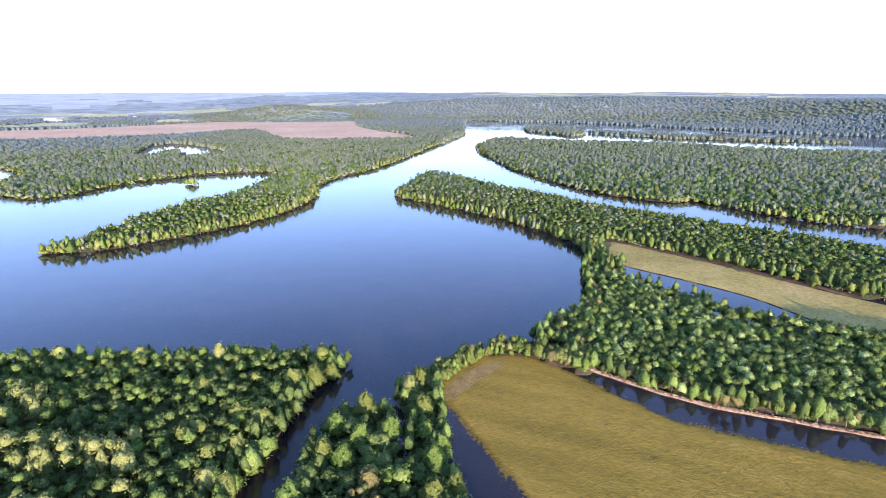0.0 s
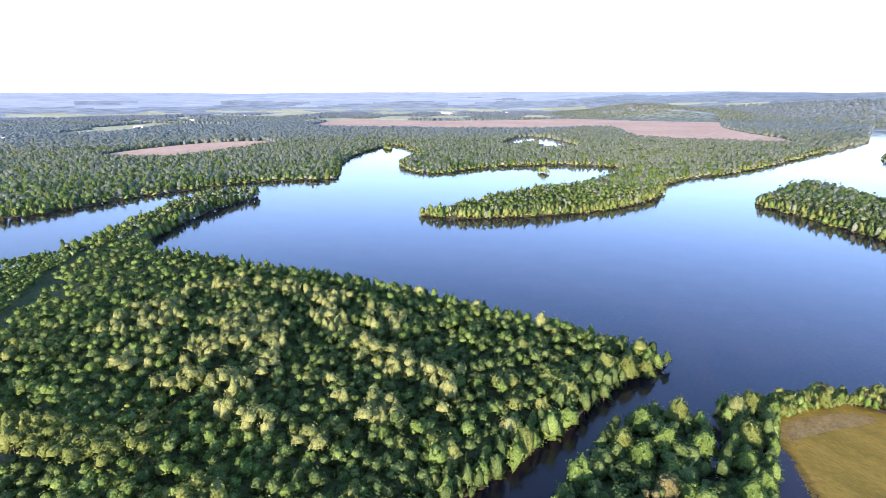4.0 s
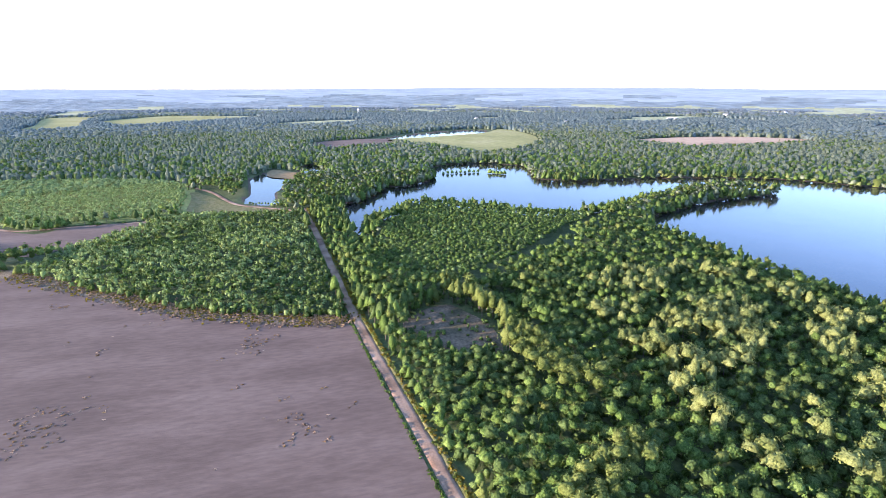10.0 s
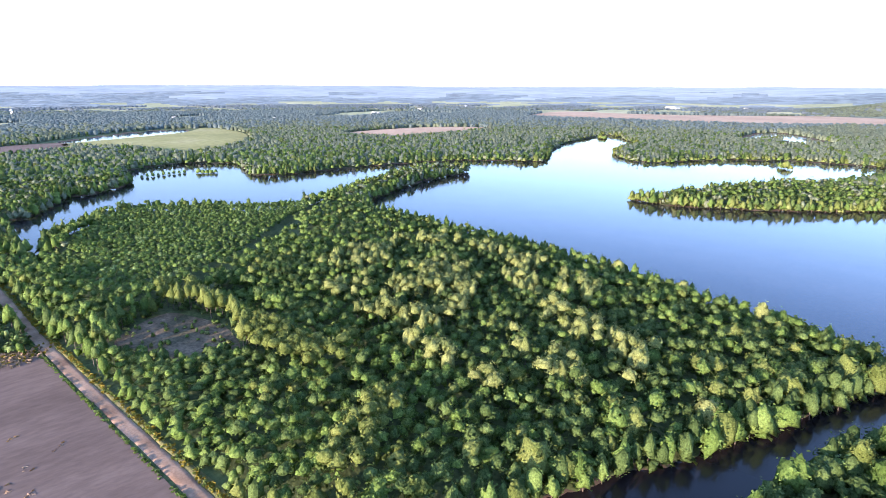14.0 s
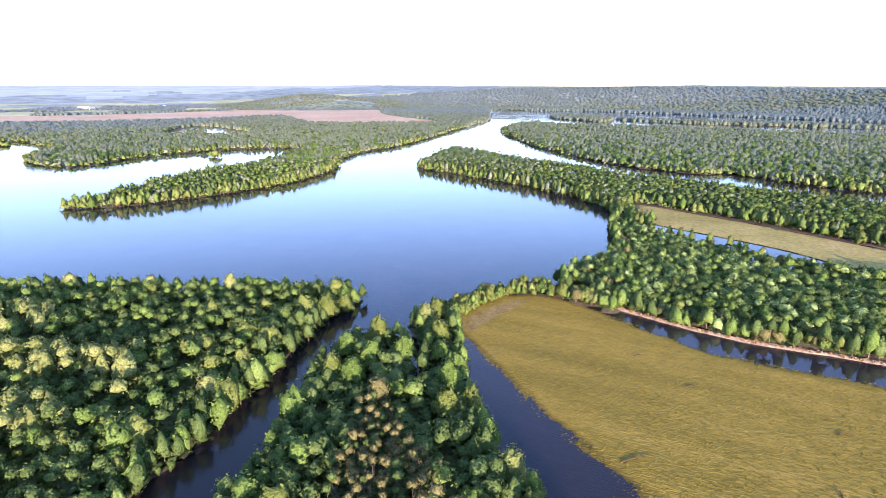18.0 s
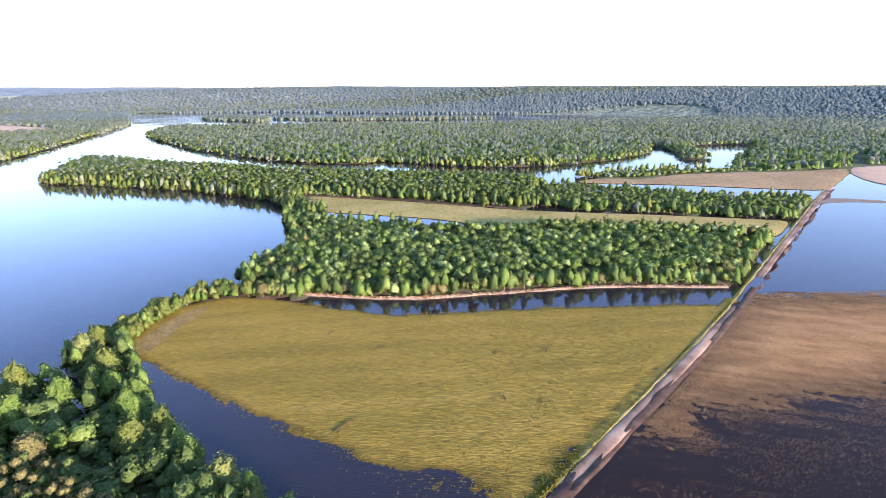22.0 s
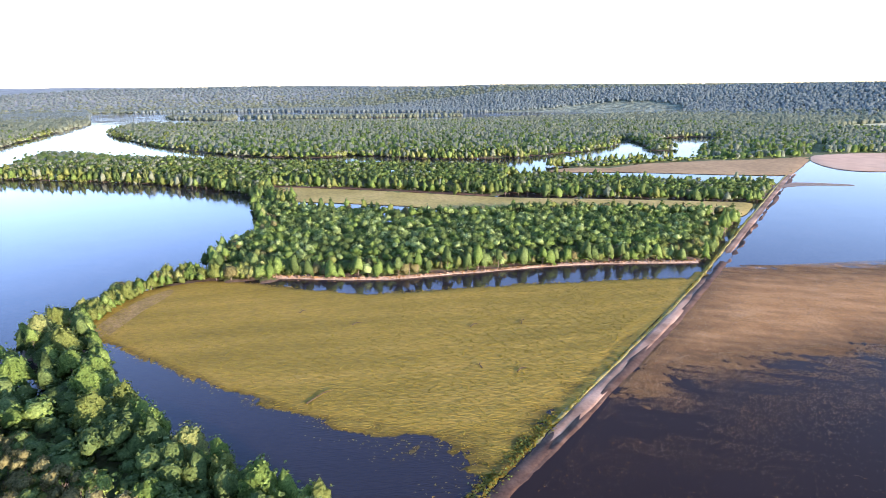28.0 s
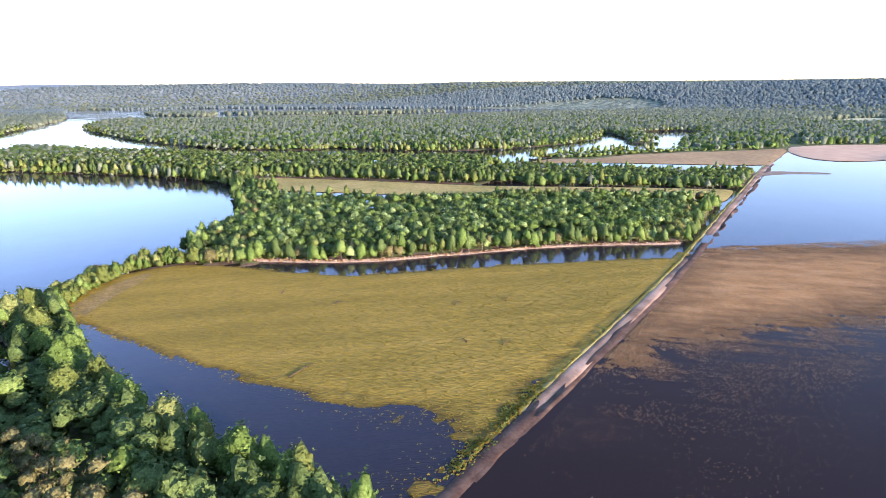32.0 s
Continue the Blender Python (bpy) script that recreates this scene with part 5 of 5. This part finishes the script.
s = (drift > 0.42) & (depth_inside(q, curve_through(PLOUGH_FIELD, steps=2), 30) > 3)
q = q[s]
k = len(q)
scatter_clumps("straw", "pale straw wisps drifted over the ploughed field", "straw", q, np.full(k, 0.86), rng.uniform(0.5, 1.4, k), rng.uniform(0.06, 0.2, k), TUFTS, [STRAW, REED], 79)

# reeds along the ditch bank, weeds along the roads and the ploughed field's margin
def along(line, count, spread, seed):
    r = np.random.default_rng(seed)
    p = curve_through(line, closed=False, steps=12)
    i = r.integers(0, len(p) - 1, count)
    t = r.random((count, 1))
    return p[i] * (1 - t) + p[i + 1] * t + r.normal(0, spread, (count, 2))


BANK_LINE = [(60, 228), (67, 219), (98, 195), (130, 181), (178, 162), (226, 133)]


def fringe(name, label, line, count, spread, shift, tall, broad, kinds, seed, shapes):
    """Low brush that fills the foot of a wood's edge."""
    r = np.random.default_rng(seed)
    p = along(line, count, spread, seed + 1) + shift
    p = p[(land_depth(p) > -1.5) & (line_distance(p, ROAD_LINE) > 4)]
    h = r.uniform(*tall, len(p)) * (0.6 + 0.8 * soft_noise(p, 9, seed))
    woods(name, label, p, r.choice(kinds, len(p)), h, r.uniform(*broad, len(p)), shapes, seed + 2, False)


fringe("undergrowth", "sunlit mixed brush along the ditch bank's wood", [(64, 232), (70, 223), (100, 199), (132, 185), (180, 166), (222, 140)], 420, 1.7, (0.6, 1.8), (2.2, 5.5), (1.0, 2.0), [1, 2, 2, 3, 3, 5, 8], 131, MID_SHAPES)
fringe("undergrowth", "low brush along the tree belt's field side", [(134, 440), (162, 414), (195, 380), (222, 346), (250, 311)], 300, 1.6, (2.5, 2.2), (2.0, 5.0), (1.2, 2.2), [1, 2, 2, 3, 6], 134, SECOND_SHAPES)
fringe("undergrowth", "low brush along the grass field's tree row", [(268, 312), (300, 267), (356, 215), (384, 190)], 260, 2.2, (2.0, 2.0), (1.6, 4.0), (1.0, 2.0), [1, 2, 3, 5, 6], 137, SECOND_SHAPES)
fringe("undergrowth", "low brush at the mid wood's field side", [(318, 170), (296, 194), (258, 224), (230, 243), (204, 255)], 220, 1.6, (-1.5, -1.5), (2.0, 5.0), (1.2, 2.2), [1, 2, 2, 8], 140, MID_SHAPES)
fringe("undergrowth", "sunlit brush along the wooded point's water edge", [(-298, 395), (-255, 416), (-215, 452), (-179, 499), (-156, 558), (-149, 620)], 420, 2.4, (-1.5, 2.0), (2.5, 6.0), (1.6, 3.0), [2, 3, 3, 4, 6], 146, SECOND_SHAPES)
fringe("undergrowth", "brush along the tree belt's lake side", [(-50, 624), (-10, 580), (52, 515), (88, 462), (107, 424), (109, 384)], 420, 2.0, (2.5, 2.0), (2.2, 6.0), (1.4, 2.6), [1, 2, 3, 3, 6], 149, SECOND_SHAPES)
fringe("undergrowth", "brush along the far lake shore", [(352, 499), (315, 540), (292, 578), (270, 603), (255, 595), (200, 631), (150, 718)], 360, 2.4, (1.5, 2.5), (3.0, 7.0), (1.8, 3.2), [2, 3, 6, 6], 152, SECOND_SHAPES)
fringe("undergrowth", "leafy brush along the forest's lake shore", [(-328, 195), (-278, 201), (-208, 218), (-130, 222), (-66, 224)], 320, 1.6, (0, -1.5), (2.5, 6.0), (1.2, 2.2), [1, 2, 2, 3], 155, MID_SHAPES)
fringe("undergrowth", "yellow-green thicket round the flooded field's corner", [(-5, 207), (3, 219), (18, 234), (34, 238), (52, 229), (66, 225)], 420, 2.3, (0, 0.5), (2.5, 6.0), (1.0, 2.0), [2, 2, 3, 3, 3, 4, 5], 143, MID_SHAPES)
q = along(BANK_LINE, 700, 0.45, 80)
scatter_clumps("reeds", "pinkish dry reeds on the ditch bank", "reeds", q, np.full(len(q), 0.4), rng.uniform(0.4, 1.0, len(q)), rng.uniform(0.3, 0.8, len(q)), TUFTS, [REED, STRAW], 81)
q = along([(-304, -206), (-272, -147), (-246, -98), (-234, -57), (-229, -24)], 3200, 3.6, 82) + (-2.0, 0.8)
scatter_clumps("weeds", "dry weeds on the ploughed field's margin", "weeds", q, np.full(len(q), 0.7), rng.uniform(0.5, 1.3, len(q)), rng.uniform(0.4, 1.2, len(q)), TUFTS, [REED, CROP_LEAF, STUBBLE_TIP], 83)
q = along(ROAD[:6], 1600, 0.5, 84) + (-0.85, 3.3)
scatter_clumps("weeds", "sunlit grass along the farm road's wood side", "weeds", q, np.full(len(q), 0.8), rng.uniform(0.5, 1.2, len(q)), rng.uniform(0.3, 0.9, len(q)), TUFTS, [LEAF[3], CROP_LEAF], 85)
q = along(ROAD[1:6], 900, 0.25, 86) + (0.75, -2.9)
scatter_clumps("weeds", "dark weeds in the ditch beside the ploughed field", "weeds", q, np.full(len(q), 0.75), rng.uniform(0.5, 1.1, len(q)), rng.uniform(0.3, 0.8, len(q)), TUFTS, [LEAF[1], LEAF[2]], 87)
q = along(ROAD[6:11], 700, 0.3, 88) + (-0.9, 2.6)
scatter_clumps("weeds", "green grass fringe along the flooded road", "weeds", q, np.full(len(q), 0.3), rng.uniform(0.3, 0.6, len(q)), rng.uniform(0.15, 0.35, len(q)), TUFTS, [CROP_LEAF, LEAF[3]], 89)


q = along([(88, 83), (76, 79), (64, 75), (54, 72), (44, 69.5)], 1500, 1.1, 101)
q = q[rng.random(len(q)) < 1.5 * soft_noise(q, 5, 102) - 0.35]
scatter_clumps("weeds", "yellow-green grass clumps standing in water beside the road", "weeds", q, np.full(len(q), 0.0), rng.uniform(0.25, 0.65, len(q)), rng.uniform(0.15, 0.38, len(q)), TUFTS, [CROP_LEAF, LEAF[3]], 103)


def plant_tree(x, y, high, wide, kind, label, z=None, category="tree", group="", skirt=True):
    i = int(rng.integers(0, 4))
    i = i % 2 + (2 if skirt else 0)
    tree = new("bush" if category == "bush" else "tree")
    if z is None:
        z = float(max(ground_height(np.array([[x, y]]))[0], -0.3))
    tree.matrix_basis = Matrix.LocRotScale((x, y, z), Euler((0, 0, rng.uniform(0, 6.283))), (wide, wide, high / 1.75))
    tagged(tree, label, category, group)
    for nm, me in (("trunk", TRUNKS[i]), ("crown", (CROWNS if abs(x) < 60 and y < 245 and wide > 2 else SMALL_CROWNS)[kind, i])):
        o = new(nm, me)
        o.parent = tree
        if category == "tree" and nm == "crown":
            deep = min(1.0, 1.55 * wide / (high / 1.75))
            o.matrix_basis = Matrix.LocRotScale((0, 0, 1.75 * (1 - deep)), None, (1, 1, deep))
    return tree


# bushes round the field's corner, between crop and lake
for line in ([(-5, 205), (3, 217), (18, 232), (34, 236), (52, 226), (64, 222)], [(-8, 209), (0, 221), (16, 237), (34, 241), (54, 232), (66, 228)]):
    p = curve_through(line, closed=False, steps=6)
    for x, y in p:
        u = rng.random()
        wide = rng.uniform(1.7, 4.0)
        plant_tree(x + rng.uniform(-2.4, 2.4), y + rng.uniform(-2.4, 2.4), rng.uniform(2.4, 5.2) + 0.9 * wide, wide, 3 if u < 0.5 else (4 if u < 0.8 else (5 if u < 0.9 else 2)),
                   "yellow-green sunlit bush at the flooded field's corner", category="bush", group="bushes round the field corner")
# hedge bushes along the track beside the small ploughed field
for x, y, h in ((-420, -248, 2.6), (-424, -226, 3.4), (-423, -220, 2.8), (-428, -204, 2.4), (-436, -180, 4.6), (-440, -172, 4.0)):
    plant_tree(x, y, h, 0.8 * h, 2, "round green bush beside a dirt track", category="bush", group="bushes along the dirt track")
# lone trees and islets in the backwaters
for x, y, h, w, kd in ((-322, 704, 11, 5.5, 3), (-329, 707, 8, 4, 2), (-315, 701, 7, 3.5, 3)):
    plant_tree(x, y, h, w, kd, "lone yellow-green tree standing in the backwater", z=-0.3)
for i in range(9):
    plant_tree(-655 - 1.4 * i, 58 + 5.4 * i, rng.uniform(3.5, 5.5), rng.uniform(1.6, 2.3), 2 if i % 3 else 1, "small green tree in a flooded row", z=-0.3, group="flooded row of small trees")
for i in range(5):
    plant_tree(-655 + 2 * i, 114 + 4 * i, rng.uniform(4, 7), rng.uniform(2.5, 3.5), 2, "green bush on a flooded islet", z=-0.3, category="bush", group="bushes on the flooded islet")
for i in range(12):
    plant_tree(-498 + 1.5 * i, -128 + 3.0 * i, rng.uniform(1.5, 2.8), rng.uniform(0.9, 1.5), 1 + i % 2, "small dark bush on the pond's causeway", category="bush", group="bushes on the causeway")
for i in range(60):
    plant_tree(rng.uniform(-240, -198), rng.uniform(8, 42), rng.uniform(0.8, 2.6), rng.uniform(0.5, 1.2), 4 if i % 2 else 2, "small pale shrub in the scrubby clearing", category="bush", group="shrubs in the clearing")
for x, y in ((-166, 218), (-131, 217), (-98, 220)):
    plant_tree(x, y, 13.5, 3.6, 4, "tall pale tree on the lake shore")
# low trees between the far lake and the brown meadow
LAKE_BUSHES = [(400, 386), (430, 366), (461, 362), (491, 356), (522, 346), (556, 337)]
for i, (x, y) in enumerate(curve_through(LAKE_BUSHES, closed=False, steps=10)):
    plant_tree(x + rng.uniform(-3, 3), y + rng.uniform(-3, 3), rng.uniform(2.0, 3.4), rng.uniform(2.0, 3.2), 1 + i % 2, "low green tree on the far lake's bank", group="trees on the far lake bank")
for x, y, h, w, kd in ((-700, 815, 8, 6, 3), (-690, 811, 7, 5.5, 2), (-712, 826, 8, 6, 2), (-722, 838, 7, 5, 3), (-706, 834, 6, 5, 3)):
    plant_tree(x, y, h, w, kd, "leafy tree on a round islet in the backwater", z=-0.2, group="trees on the round islet")
for x, y, h, w, kd in ((-516, 1034, 9, 7, 2), (-506, 1040, 8, 6, 3), (-526, 1046, 7, 6, 2)):
    plant_tree(x, y, h, w, kd, "leafy tree standing in a far pond", z=-0.2, group="trees in the far pond")
# thin brush on the flooded shelf
for i in range(14):
    plant_tree(385 + 6.5 * i, 296 - 5.0 * i + rng.uniform(-6, 6), rng.uniform(3, 5), rng.uniform(1.8, 2.8), (2, 5, 4)[i % 3], "thin brushy tree in the flooded meadow", group="brush in the flooded meadow")
# close-set budding trees in the middle of the flooded strip
for x, y in rows_of(BROWN_STAND, 2.85, 2.85, 30, 121, 0.35):
    plant_tree(x, y, rng.uniform(7.5, 10.5), rng.uniform(1.2, 1.8), 5 if rng.random() < 0.8 else 1, "slender brownish tree coming into bud in the flooded wood", group="budding trees in the flooded strip", skirt=False)
# broad trees of the strip and of both banks of the slough
for x, y, h, w, kd in BIG_TREES:
    plant_tree(x, y, h, w, kd, {2: "broad leafy green tree in the flooded strip", 3: "broad yellow-green tree leaning over the slough", 4: "broad pale olive tree beside the flood water", 5: "brownish budding tree in the flooded wood"}[kd])


def part(name, bm, mat, parent, label=""):
    me = bpy.data.meshes.new(name)
    bm.to_mesh(me)
    bm.free()
    me.materials.append(mat)
    o = new(name, me)
    o.parent = parent
    return tagged(o, label) if label else o


def box(x0, y0, z0, x1, y1, z1, bevel=0.0):
    bm = bmesh.new()
    bmesh.ops.create_cube(bm, size=1.0, matrix=Matrix.LocRotScale(((x0 + x1) / 2, (y0 + y1) / 2, (z0 + z1) / 2), None, (x1 - x0, y1 - y0, z1 - z0)))
    if bevel:
        bmesh.ops.bevel(bm, geom=bm.edges[:], offset=bevel, segments=1, affect="EDGES")
    return bm


def tube(a, b, r0, r1, sides=7):
    bm = bmesh.new()
    d = Vector(b) - Vector(a)
    m = Matrix.Translation((Vector(a) + Vector(b)) / 2) @ d.to_track_quat("Z", "Y").to_matrix().to_4x4()
    bmesh.ops.create_cone(bm, cap_ends=True, segments=sides, radius1=r0, radius2=r1, depth=d.length, matrix=m)
    return bm


DEAD_WOOD = material("dead_wood", ((0.045, 0.030, 0.018), (0.085, 0.060, 0.036)), 1.0, 0.9, 0.02, 8, fine=6)
WALL_PAINT = material("white_siding", ((0.68, 0.67, 0.64), (0.80, 0.79, 0.76)), 0.4, 0.7, fine=2.0, fine_amount=0.08)
ROOF_TIN = material("grey_tin_roof", ((0.30, 0.31, 0.33), (0.48, 0.49, 0.50)), 0.3, 0.45, fine=1.5, fine_amount=0.1)
GLASS_DARK = material("dark_window", ((0.02, 0.025, 0.03), (0.04, 0.045, 0.05)), 1.0, 0.1)


def branch(x, y, z, turn, length):
    """A fallen bough with forks, lying in the crop."""
    thing = new("fallen_branch")
    thing.matrix_basis = pose(x, y, z, 0, 0, turn)
    tagged(thing, "dark fallen branch lying in the yellow-green crop", "branch", "fallen branches")
    part("limb", tube((-length / 2, 0, 0.12), (length * 0.15, 0.1, 0.3), 0.16, 0.11), DEAD_WOOD, thing)
    part("limb", tube((length * 0.15, 0.1, 0.3), (length / 2, -0.5, 0.25), 0.11, 0.04), DEAD_WOOD, thing)
    for fx, fy, fz in ((0.30, 1.0, 0.6), (0.42, -1.3, 0.5), (-0.1, 0.9, 0.7)):
        part("twig", tube((fx * length * 0.4, 0.05, 0.25), (fx * length, fy, fz), 0.06, 0.02, 5), DEAD_WOOD, thing)


for x, y, a, ln in ((45, 122.5, 20, 8.5), (103, 135, 20, 3.5), (88, 112, 75, 3.0), (118, 128, 40, 4.0), (72, 158, 10, 3.2), (61, 178, 30, 2.6), (96, 104, 15, 3.4)):
    branch(x, y, float(green_height(np.array([[x, y]], float))[0]), a, ln)


def house(x, y, wide, deep, tall, turn, label):
    """A farm building: walls, pitched roof with eaves, door, windows, chimney or vent."""
    thing = new("house")
    thing.matrix_basis = pose(x, y, float(ground_height(np.array([[x, y]], float))[0]), 0, 0, turn)
    tagged(thing, label, "house", "far farm buildings")
    part("wall", box(-wide / 2, -deep / 2, -0.4, wide / 2, deep / 2, tall), WALL_PAINT, thing)
    bm = bmesh.new()
    w, d, r = wide / 2 + 0.6, deep / 2 + 0.6, tall + deep * 0.28
    vs = [bm.verts.new(p) for p in ((-w, -d, tall), (w, -d, tall), (w, d, tall), (-w, d, tall), (-w, 0, r), (w, 0, r), (-w, -d, tall - 0.25), (w, -d, tall - 0.25), (w, d, tall - 0.25), (-w, d, tall - 0.25))]
    for f in ((0, 1, 5, 4), (2, 3, 4, 5), (0, 4, 3), (1, 2, 5), (6, 7, 1, 0), (8, 9, 3, 2), (7, 8, 2, 1), (9, 6, 0, 3), (9, 8, 7, 6)):
        bm.faces.new([vs[i] for i in f])
    part("roof", bm, ROOF_TIN, thing)
    part("door", box(-0.6, -deep / 2 - 0.08, 0, 0.6, -deep / 2 + 0.05, 2.1), DEAD_WOOD, thing)
    for k in range(3):
        wx = -wide / 2 + wide * (k + 0.5) / 3
        if abs(wx) > 1.2:
            part("window", box(wx - 0.7, -deep / 2 - 0.06, 1.0, wx + 0.7, -deep / 2 + 0.05, 2.3), GLASS_DARK, thing)
    part("chimney", box(wide * 0.2, -0.4, r - 1.2, wide * 0.2 + 0.8, 0.4, r + 0.7), DEAD_WOOD, thing)


for i, (x, y) in enumerate(HOMES):
    big = i in (0, 2, 4, 5, 8)
    house(x, y, 34 if big else 14, 13 if big else 9, 6.5 if big else 4.5, (i * 47) % 180, "long white farm shed with a grey tin roof" if big else "small white farmhouse with a grey tin roof")

# water tower on the western horizon
tx, ty = -2080, -132
tz = float(ground_height(np.array([[tx, ty]], float))[0])
tower = new("water_tower")
tower.matrix_basis = pose(tx, ty, tz) @ Matrix.Scale(0.55, 4)
tagged(tower, "white water tower standing above far woods", "tower")
bm = bmesh.new()
bmesh.ops.create_uvsphere(bm, u_segments=14, v_segments=8, radius=6.5, matrix=Matrix.LocRotScale((0, 0, 34), None, (1, 1, 0.8)))
part("tank", bm, WALL_PAINT, tower)
part("riser", tube((0, 0, -1), (0, 0, 30), 1.6, 1.4, 10), WALL_PAINT, tower)
for k in range(5):
    a = 1.2566 * k
    part("leg", tube((7 * math.cos(a), 7 * math.sin(a), -1), (5.4 * math.cos(a), 5.4 * math.sin(a), 33), 0.5, 0.4), WALL_PAINT, tower)
